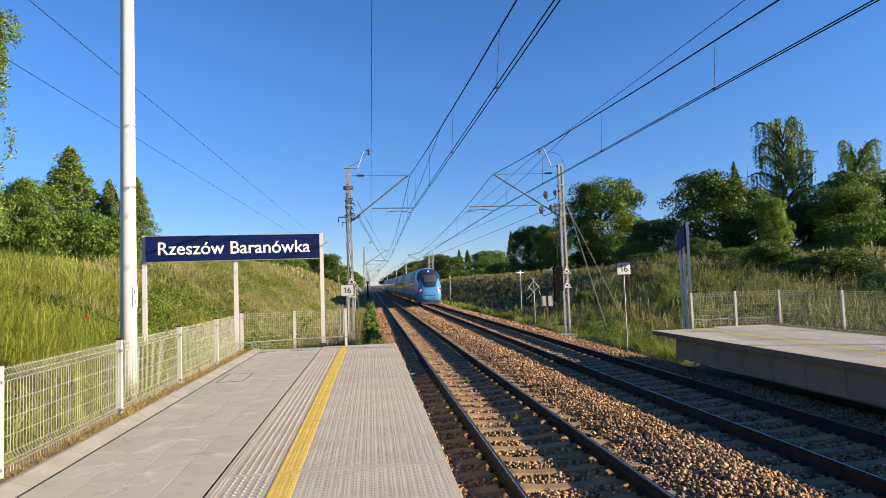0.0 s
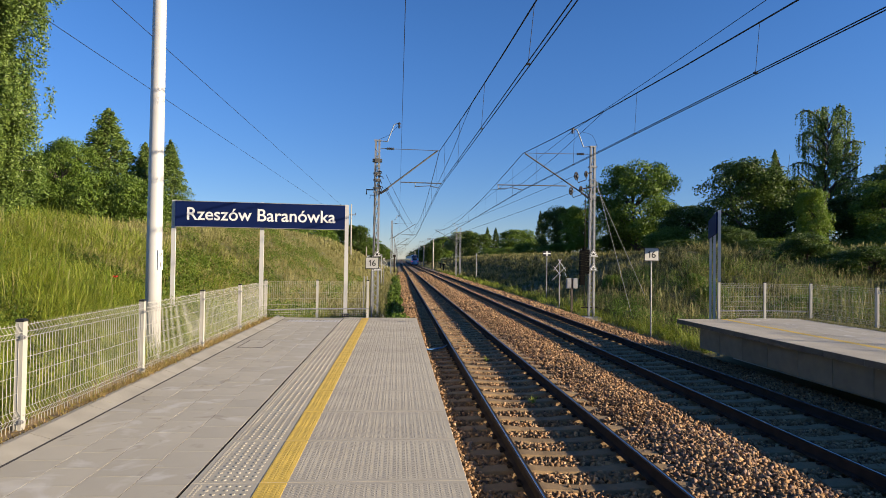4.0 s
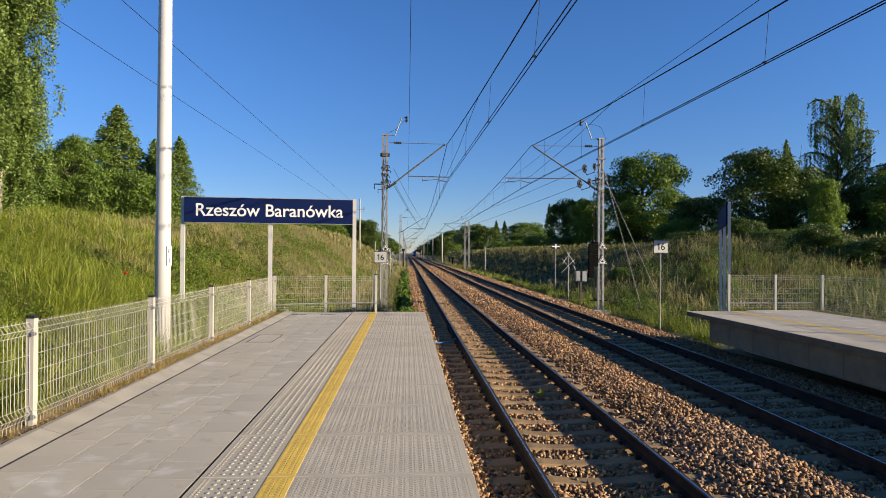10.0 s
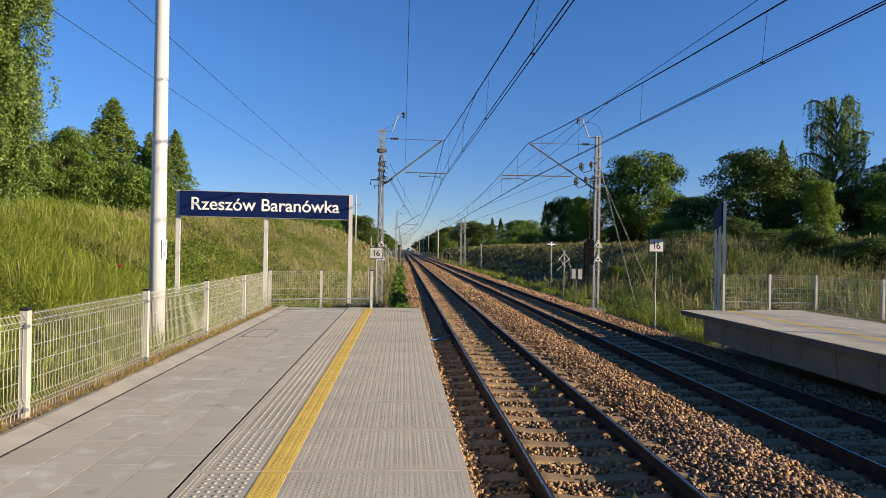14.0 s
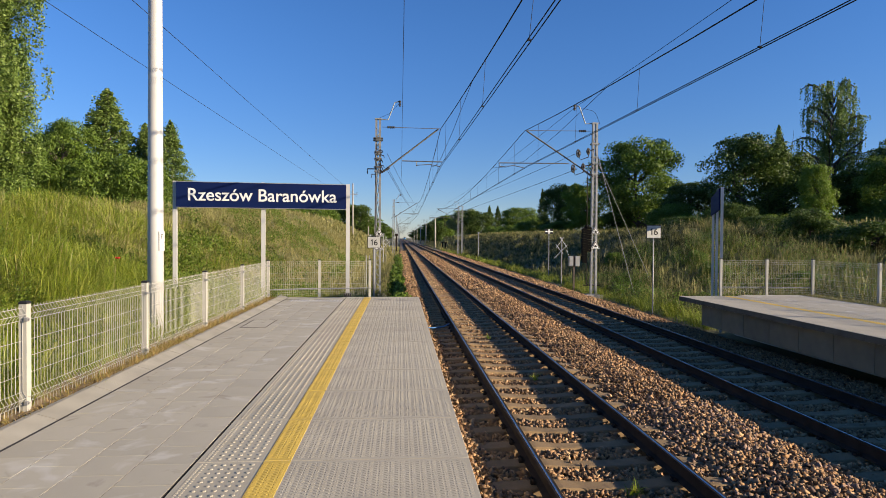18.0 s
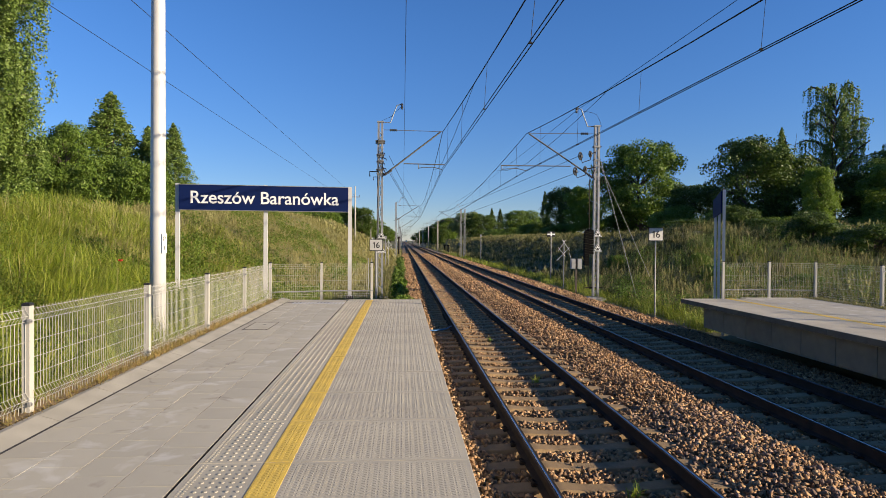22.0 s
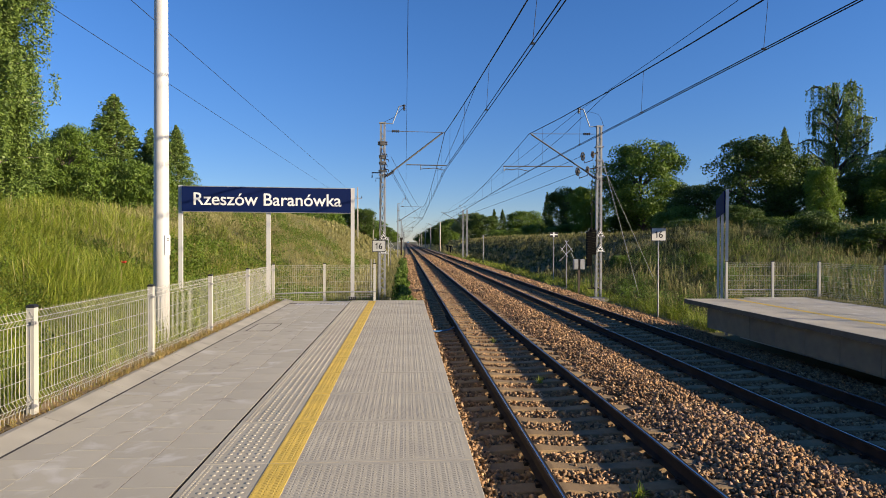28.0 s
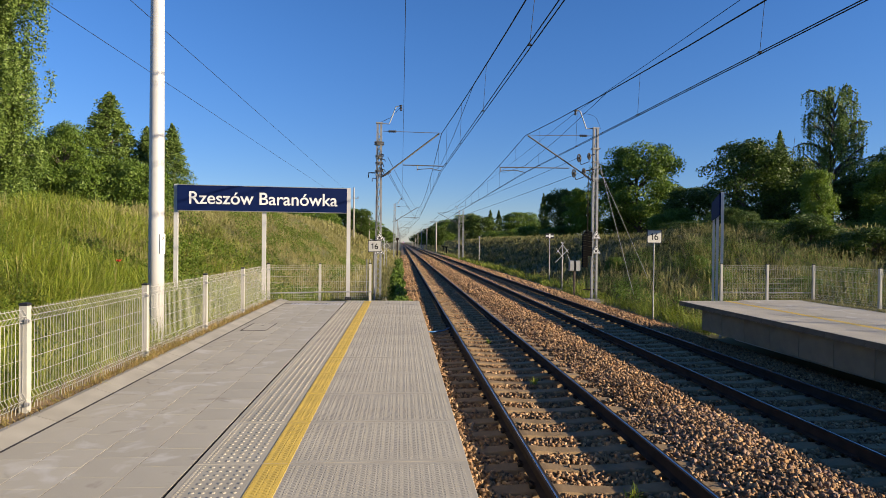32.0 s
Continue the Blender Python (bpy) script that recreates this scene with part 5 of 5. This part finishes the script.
def make_tree(kind, seed, x, y, height, radius, label, turn=0.0, sink=0.0):
    trunk, crown = tree_kind(kind, seed)
    name, cat = ("bush", "bush") if kind in ("bush", "thicket") else ("tree", "tree")
    t = thing(name, label, cat, "trees along the cutting")
    t.matrix_world = pose(x, y, ground_z(x, y) - sink, 0, 0, turn) @ Matrix.Diagonal((radius, radius, height, 1))
    part("trunk", trunk, None, t)
    part("crown", crown, None, t)


BIRCH = "young birch with light green leaves on the bank"
DECID = "broad deciduous tree with dense green crown on the bank"
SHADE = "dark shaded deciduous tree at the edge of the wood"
WILLOW = "pale grey-green willow on the far bank"
MAPLE = "young maple with bright green leaves"
THICKET = "leafy green bush on the top of the bank"
for kind, seed, x, y, h, r, label, turn in (
    ("cone", 2, -21.4, 44.5, 8.9, 3.6, BIRCH, 0), ("cone", 3, -19.2, 45.5, 6.6, 2.0, BIRCH, 40), ("cone", 2, -16.6, 43.5, 6.6, 2.1, BIRCH, 100), ("round", 5, -22.6, 41.5, 6.0, 2.0, BIRCH, 20),
    ("dark", 6, -26.4, 45.5, 5.2, 2.4, SHADE, 0), ("round", 7, -24.6, 43.0, 5.4, 1.9, BIRCH, 60), ("dark", 6, -29.5, 46.5, 5.4, 2.6, SHADE, 140), ("bush", 8, -18.0, 42.0, 3.6, 2.4, THICKET, 0), ("bush", 9, -21.0, 42.0, 3.6, 2.4, THICKET, 30), ("bush", 8, -25.0, 41.0, 3.4, 2.6, THICKET, 200),
    ("round", 10, 21.7, 54.5, 9.4, 4.1, DECID, 0), ("dark", 6, 24.5, 41.5, 7.6, 3.2, SHADE, 70), ("dark", 11, 23.2, 47.5, 4.8, 2.6, SHADE, 0), ("weep", 12, 36.6, 49.5, 14.0, 3.2, "tall weeping birch rising above the wood", 0), ("cone", 3, 35.6, 55.5, 11.4, 1.7, BIRCH, 10),
    ("bright", 13, 28.2, 40.0, 5.4, 1.35, MAPLE, 0), ("round", 5, 31.0, 36.5, 5.6, 2.6, DECID, 200), ("dark", 6, 34.0, 38.5, 6.8, 3.2, SHADE, 10), ("dark", 11, 28.5, 43.5, 6.6, 3.0, SHADE, 120), ("weep", 12, 41.5, 47.0, 11.0, 3.4, "tall weeping birch rising above the wood", 120),
       ("dark", 11, 25.0, 62.5, 4.6, 3.6, SHADE, 0),
    ("bright", 13, 22.1, 74.5, 7.2, 2.9, MAPLE, 60), ("dark", 6, 22.0, 84.5, 8.0, 2.6, SHADE, 220), ("spruce", 14, 21.9, 94.5, 8.2, 1.5, "slender dark spruce on the bank", 0), ("round", 10, 21.4, 109.5, 6.0, 4.0, DECID, 90),
    ("spruce", 14, 21.2, 134.5, 7.8, 1.8, "slender dark spruce on the bank", 30), ("spruce", 14, 19.6, 136.5, 8.0, 1.8, "slender dark spruce on the bank", 130), ("dark", 11, 16.8, 134.5, 6.6, 4.4, SHADE, 50), ("willow", 7, 15.6, 150.5, 7.8, 4.0, WILLOW, 0), ("round", 5, 12.2, 168.0, 7.0, 3.6, DECID, 0), ("willow", 5, 14.2, 179.5, 7.0, 4.2, WILLOW, 0),
    ("willow", 7, 13.0, 205.0, 7.6, 4.4, WILLOW, 80), ("dark", 11, 13.2, 239.5, 8.6, 4.8, SHADE, 200), ("round", 10, 13.6, 290.0, 9.0, 5.5, DECID, 0), ("dark", 6, 12.6, 360.0, 8.6, 5.5, SHADE, 0), ("round", 7, 12.5, 460.0, 9.0, 6.0, DECID, 0),
    ("dark", 6, -9.6, 131.0, 6.4, 3.2, SHADE, 0), ("bush", 8, -21.0, 108.5, 4.4, 5.0, THICKET, 0), ("bush", 9, -17.0, 122.5, 5.0, 4.6, THICKET, 0), ("bush", 8, -13.5, 135.5, 5.4, 4.6, THICKET, 90), ("bush", 9, -24.5, 96.5, 4.4, 4.6, THICKET, 150),
    ("round", 5, -9.5, 175.0, 6.0, 4.0, DECID, 0), ("dark", 11, -9.0, 230.0, 6.5, 4.5, SHADE, 0), ("round", 10, -9.0, 320.0, 7.5, 5.0, DECID, 0), ("dark", 6, -9.5, 430.0, 8.0, 6.0, SHADE, 0),
    ("dark", 11, 33.0, 41.5, 5.2, 2.9, SHADE, 20), ("dark", 6, 36.0, 43.0, 5.4, 3.2, SHADE, 95), ("dark", 6, 38.5, 37.0, 5.2, 3.6, SHADE, 210), ("dark", 11, 37.0, 33.0, 4.6, 3.4, SHADE, 300), ("bush", 8, 33.5, 31.0, 3.0, 3.0, THICKET, 80), ("bush", 9, 37.0, 29.5, 3.0, 3.2, THICKET, 10),
    ("bush", 8, 21.0, 38.5, 3.4, 2.2, THICKET, 0), ("bush", 9, 23.4, 36.5, 3.4, 2.4, THICKET, 50), ("bush", 8, 26.2, 34.5, 3.2, 2.6, THICKET, 120), ("bush", 9, 29.2, 32.5, 3.2, 2.8, THICKET, 170), ("bush", 9, 20.4, 45.0, 3.0, 2.2, THICKET, 0), ("bush", 8, 20.6, 58.0, 3.2, 2.6, THICKET, 60),
    ("bush", 9, 20.8, 66.0, 3.4, 3.0, THICKET, 10), ("bush", 8, 20.4, 78.0, 3.2, 3.0, THICKET, 200), ("bush", 9, 20.0, 91.0, 3.4, 3.4, THICKET, 0), ("bush", 8, 19.6, 104.0, 3.2, 3.6, THICKET, 0), ("bush", 9, 18.4, 121.0, 3.4, 3.8, THICKET, 80),
):
    # the wood on this side stands far back from the bank across a meadow
    k = 3.7 if label == MAPLE and y < 50 else 4.4 if x > 19 and y < 70 else 3.2 if x > 12 and y < 210 else 1.0
    if k > 1:
        h = h * k - 0.7 if kind != "bush" else h * k * (0.55 + 0.3 * math.sin(x * 3.7 + y))
        x, y, r = (x + 0.5) * k - 0.5, (y + 0.5) * k - 0.5, r * k
    make_tree(kind, seed, x, y, h, r, label, turn)


for k in range(12):
    # a thicket along the crest of the bank
    x, y = 28.0 + 1.8 * math.sin(k * 2.3), 20.0 + 3.6 * k
    make_tree("thicket", 15 + k % 2, x, y, 1.5 + 0.6 * math.sin(k * 1.7), 2.3 + 0.7 * math.cos(k * 2.9), "dark leafy thicket on the crest of the bank", 50 * k)


def make_near_birch():
    """A large hanging birch: limbs with leafy strands."""
    rng = np.random.default_rng(21)
    t = thing("tree", "large birch with hanging leafy branches on the bank", "tree", "trees along the cutting", (-13.9, 20.0, ground_z(-13.9, 20.0)))
    trunk = Mesh().tube([(0, 0, -0.2), (0.1, 0, 3), (0.0, 0.1, 7), (0.1, 0, 12)], [0.22, 0.18, 0.12, 0.04], 10)
    pts, spread = [], []
    for i in range(150):
        z = rng.uniform(1.6, 11.5)
        a = rng.uniform(0, 2 * math.pi)
        reach = rng.uniform(1.0, 2.08) * (1.0 if z < 9 else 0.8)
        tip = (reach * math.cos(a), reach * math.sin(a), z + rng.uniform(0.0, 0.9))
        trunk.tube([(0.05, 0, z), (tip[0] * 0.4, tip[1] * 0.4, z + 0.3), (tip[0] * 0.8, tip[1] * 0.8, z + 0.35)], [0.045, 0.025, 0.008], 5, False)
        for s in range(7):
            q = rng.uniform(0.3, 0.98)
            sx, sy, sz = tip[0] * q + rng.normal(0, 0.12), tip[1] * q + rng.normal(0, 0.12), z + 0.5 * q
            length = rng.uniform(0.7, 2.0)
            for k in range(int(length / 0.16)):
                pts.append((sx + rng.normal(0, 0.03), sy + rng.normal(0, 0.03), sz - k * 0.16))
                spread.append(0.10)
    part("trunk", trunk, BARK_BIRCH, t)
    v, f = leaves_np(rng, np.array(pts), np.array(spread), 22, 0.046)
    part("crown", fast_mesh("crown", v, f, LEAF_BIRCH), None, t)


make_near_birch()


# ---- grass ----
def blades_np(rng, x, y, z, height, width, bend=0.6, head=False, wind=None):
    """Arching blades of three lengths; head: a feathery seed head near the tip."""
    n = len(x)
    a = rng.uniform(0, 2 * math.pi, n) if wind is None else wind + rng.normal(0, 0.75, n)
    long = height * rng.uniform(0.6, 1.3, n)
    reach = long * np.clip(rng.normal(bend, 0.3, n), 0.08, 1.3)
    sag = long * rng.uniform(0.5, 0.95, n) * np.minimum(1.0, reach / long)
    twist = a + math.pi / 2 + rng.normal(0, 0.7, n)
    side = np.stack([np.cos(twist), np.sin(twist), np.zeros(n)], 1) * (width * rng.uniform(0.6, 1.3, n))[:, None]
    rows = []
    for t, k in ((0.0, 0.5), (0.6, 0.7), (0.85, 1.7), (1.0, 0.2)) if head else ((0.0, 1.0), (0.45, 0.95), (0.78, 0.6), (1.0, 0.1)):
        c = np.stack([x + np.cos(a) * reach * t ** 1.8, y + np.sin(a) * reach * t ** 1.8, z + long * t - sag * t ** 2.4], 1)
        rows += [c - side * k, c + side * k]
    v = np.stack(rows, 1)
    m = len(rows)
    f = (np.arange(n) * m)[:, None, None] + np.array([[i, i + 1, i + 3, i + 2] for i in range(0, m - 2, 2)])[None]
    return v.reshape(-1, 3), f.reshape(-1, 4)


def make_grass(name, label, material, zones, seed, head=False, tuft=7):
    rng = np.random.default_rng(seed)
    vs, fs, off = [], [], 0
    for x0, x1, y0, y1, dens, h, w in zones:
        n = int((x1 - x0) * (y1 - y0) * dens / tuft)
        x, y = rng.uniform(x0, x1, n), rng.uniform(y0, y1, n)
        clump = 0.5 + 0.5 * np.sin(x * 1.9 + 2 * np.sin(y * 0.7)) * np.sin(y * 1.3 + np.sin(x * 1.1))
        keep = rng.random(n) < 0.35 + 0.65 * clump
        x, y, clump = x[keep], y[keep], clump[keep]
        z = np.array([ground_z(a, b) + (0.09 if -4.2 < a < -3.7 and b < 15.4 else 0.0) for a, b in zip(x, y)])
        tall = h * (0.65 + 0.5 * clump) * rng.uniform(0.75, 1.25, len(x))
        many = [np.repeat(q, tuft) for q in (x, y, z, tall)]
        loose = min(0.09, 0.16 * h)
        wind = 1.2 + 2.2 * np.sin(x * 0.8 + 1.5 * np.sin(y * 0.45)) + 1.3 * np.sin(y * 1.1 + x * 0.3) + rng.normal(0, 0.9, len(x))
        v, f = blades_np(rng, many[0] + rng.normal(0, loose, len(many[0])), many[1] + rng.normal(0, loose, len(many[0])), many[2] - 0.02, many[3], w, 0.72 if not head else 0.35, head, np.repeat(wind, tuft))
        vs.append(v)
        fs.append(f + off)
        off += len(v)
    tagged(new(name, fast_mesh(name, np.concatenate(vs), np.concatenate(fs), material)), label, "grass", kind="stuff")


make_grass("grass", "tall fresh green grass on the sunny bank", GRASS_GREEN, [
    (-13.0, -4.1, -9.0, 4.0, 110, 0.7, 0.010), (8.75, 9.9, 17.3, 34.0, 300, 0.65, 0.006), (8.9, 10.2, 34.0, 70.0, 110, 0.65, 0.012), (8.9, 10.2, 70.0, 140.0, 30, 0.6, 0.03), (14.5, 22.0, 17.5, 40.0, 40, 0.8, 0.010),
    (-6.6, -4.05, 2.0, 15.5, 1500, 0.62, 0.0034), (-10.5, -6.6, 4.0, 18.0, 800, 0.8, 0.0046), (-15.5, -10.5, 6.0, 26.0, 420, 0.85, 0.006), (-6.6, -1.6, 15.9, 30.0, 150, 0.6, 0.007), (-11.0, -6.6, 18.0, 34.0, 170, 0.7, 0.007),
    (-26, -15.5, 14.0, 44.0, 22, 0.9, 0.03), (-1.5, -0.4, 16.3, 40.0, 60, 0.4, 0.007)], 31)
make_grass("dry_grass", "tall tan seeding grass on the bank", GRASS_DRY, [
    (-4.6, -3.97, 2.0, 15.5, 120, 0.30, 0.003), (-15.5, -6.0, 8.0, 24.0, 9, 0.9, 0.004), (-13.5, -1.6, 18.0, 45.0, 300, 0.45, 0.006), (-1.7, -0.9, 24.0, 80.0, 160, 0.4, 0.006), (-15.0, -1.6, 45.0, 80.0, 105, 0.42, 0.011), (-15.0, -0.9, 80.0, 150.0, 20, 0.8, 0.04),
    (-26.0, -15.0, 20.0, 60.0, 36, 0.65, 0.012), (12.0, 25.5, 17.5, 48.0, 40, 0.9, 0.007), (14.0, 22.0, 17.5, 32.0, 30, 1.0, 0.006), (8.9, 12.5, 100.0, 260.0, 9, 0.6, 0.04), (9.8, 13.0, 18.0, 46.0, 40, 0.75, 0.007), (11.0, 26.5, 48.0, 80.0, 40, 0.45, 0.008), (10.5, 26.0, 80.0, 170.0, 22, 0.5, 0.015), (12.0, 30.0, 170.0, 330.0, 4, 0.6, 0.09),
    (-13.0, -4.1, -14.0, 2.0, 20, 0.6, 0.012), (25.5, 38.0, 16.0, 60.0, 8, 0.95, 0.016), (38.0, 60.0, 16.0, 80.0, 4, 1.1, 0.04)], 32, True)
# this bank takes the darker grass colours that carry its shade
make_grass("shaded_grass", "tall grass in a green darkened for the shade of the bank", GRASS_SHADE, [
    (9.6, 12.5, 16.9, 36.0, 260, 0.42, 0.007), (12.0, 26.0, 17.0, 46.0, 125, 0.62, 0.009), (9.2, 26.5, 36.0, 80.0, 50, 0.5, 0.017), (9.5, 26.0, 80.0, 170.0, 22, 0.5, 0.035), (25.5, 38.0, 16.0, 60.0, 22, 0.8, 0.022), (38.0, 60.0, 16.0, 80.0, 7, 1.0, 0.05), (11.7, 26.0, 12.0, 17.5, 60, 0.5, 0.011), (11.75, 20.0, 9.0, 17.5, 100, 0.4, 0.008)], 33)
make_grass("withered_weeds", "low withered brown weeds and moss along the kerb", MOSS, [(-4.02, -3.69, 1.5, 15.4, 3600, 0.115, 0.0028), (-3.88, -3.68, 1.5, 15.4, 2600, 0.085, 0.0038)], 34, False, 5)


def make_herbs(name, label, material, zones, seed, leaf=0.032):
    """Leafy plants between the grass."""
    rng = np.random.default_rng(seed)
    c, sp = [], []
    for x0, x1, y0, y1, n, h in zones:
        for _ in range(n):
            x, y = rng.uniform(x0, x1), rng.uniform(y0, y1)
            if math.sin(x * 1.3 + 1.7 * math.sin(y * 0.55)) + rng.normal(0, 0.5) < 0:
                continue
            g = ground_z(x, y)
            for q in range(3):
                c.append((x + rng.normal(0, 0.05), y + rng.normal(0, 0.05), g + h * (0.35 + 0.3 * q)))
                sp.append(0.12 * h / 0.6)
    v, f = leaves_np(rng, np.array(c), np.array(sp), 9, leaf)
    tagged(new(name, fast_mesh(name, v, f, material)), label, "herbs", kind="stuff")


make_herbs("meadow_herbs", "leafy green herbs growing between the bank grass", HERB, [(-7.2, -4.2, 2.5, 15.5, 700, 0.5), (-11.5, -7.2, 4.0, 19.0, 700, 0.65), (-15.0, -11.5, 9.0, 24.0, 400, 0.75)], 35, 0.021)
make_herbs("bank_herbs", "olive leafy herbs growing in patches between tan grass", HERB, [(-10.0, -4.0, 17.0, 30.0, 1300, 0.5), (-13.0, -4.0, 30.0, 60.0, 1500, 0.6)], 37, 0.045)
make_herbs("shade_herbs", "leafy green herbs growing on the shaded bank", LEAF, [(9.6, 14.0, 17.5, 36.0, 800, 0.6), (14.0, 24.0, 18.0, 42.0, 1200, 0.9)], 36)

# weeds and flowers
for k, (x, y) in enumerate(((17.4, 25.0), (15.4, 29.5), (21.5, 27.5), (16.8, 34.0), (14.0, 40.0))):
    make_tree("bush", 8 + k % 2, x, y, 0.9 + 0.2 * math.sin(k * 2.1), 0.9 + 0.2 * math.cos(k), "low leafy shrub among the grass of the bank", 37 * k)
rng_w = np.random.default_rng(41)
n = 9000
tx, ty = rng_w.uniform(11.22, 11.62, n), rng_w.uniform(4.0, 16.6, n)
tv, tf = blades_np(rng_w, tx, ty, np.full(n, 0.0), 0.075, 0.004, 0.8)
tagged(new("turf_strip", fast_mesh("turf_strip", tv, tf, GRASS_DRY)), "yellowish short turf along the opposite platform fence", "grass", kind="stuff")


def make_toe_weeds(x0, y0, y1, n, half, tall, leaf):
    """A low hedge of leafy weeds between the ballast and the grass."""
    wd = thing("bush", "low leafy weeds beside the ballast", "bush", "weeds along the line", (x0, y0, -1.1))
    stalks = [(rng_w.normal(0, half), (y1 - y0) * rng_w.random() ** 1.4, tall * rng_w.uniform(0.45, 1.0)) for _ in range(n)]
    pts = [(x + rng_w.normal(0, 0.07), y + rng_w.normal(0, 0.07), h * q) for x, y, h in stalks for q in (0.2, 0.45, 0.65, 0.85, 1.0)]
    v, f = pads_np(rng_w, pts, rng_w.uniform(0.08, 0.17, len(pts)), 26, leaf, (1, 1, 1), 0.7)
    part("leaves", fast_mesh("leaves", v, f, LEAF), None, wd)
    stems = Mesh()
    for x, y, h in stalks:
        stems.tube([(x * 0.8, y, -0.05), (x, y, h)], 0.008, 4)
    part("stems", stems, BARK, wd)


make_toe_weeds(-0.5, 16.6, 23.0, 60, 0.11, 0.85, 0.04)
make_toe_weeds(-0.72, 25.0, 62.0, 90, 0.13, 1.05, 0.06)
for x, y, h in ((1.86, 5.45, 0.16), (1.95, 10.4, 0.18), (1.75, 14.9, 0.15)):
    tuft = thing("weed", "small green weed growing in the ballast", "weed", "weeds in the ballast", (x, y, -0.97))
    n = 26
    v, f = blades_np(rng_w, rng_w.normal(0, 0.03, n), rng_w.normal(0, 0.03, n), np.zeros(n), h, 0.006, 0.6)
    part("tuft", fast_mesh("tuft", v, f, GRASS_GREEN), None, tuft)
for x, y, top in ((-6.13, 12.0, 1.14), (-6.5, 14.5, 0.95)):
    dz = max(0.45, top - ground_z(x, y))
    fl = thing("poppy", "single red poppy among the grass", "flower", "poppies", (x, y, ground_z(x, y)))
    part("stem", Mesh().tube([(0, 0, 0), (0.02, 0, dz)], 0.004, 5), GRASS_GREEN, fl)
    for k in range(4):
        a = k * math.pi / 2
        c, s = math.cos(a), math.sin(a)
        part("petal", Mesh().loft([[(0.02, 0, dz), (0.02 + 0.03 * c - 0.03 * s, 0.03 * s + 0.03 * c, dz + 0.02), (0.02 + 0.055 * c, 0.055 * s, dz + 0.05), (0.02 + 0.03 * c + 0.03 * s, 0.03 * s - 0.03 * c, dz + 0.02)], [(0.02, 0, dz + 0.004), (0.02 + 0.03 * c - 0.03 * s, 0.03 * s + 0.03 * c, dz + 0.024), (0.02 + 0.055 * c, 0.055 * s, dz + 0.054), (0.02 + 0.03 * c + 0.03 * s, 0.03 * s - 0.03 * c, dz + 0.024)]]), POPPY, fl)


# ---- what moves ----
def motions():
    rows = [(0, 65.0), (1, 103.5), (2, 142.0), (3.5, 206.0), (5.5, 296.0), (7, 366.0), (9, 460.0), (13, 650.0), (20, 985.0), (32, 1560.0)]
    walk(train, [(t, pose(5.725, y, RAIL_Z)) for t, y in rows])


motions()
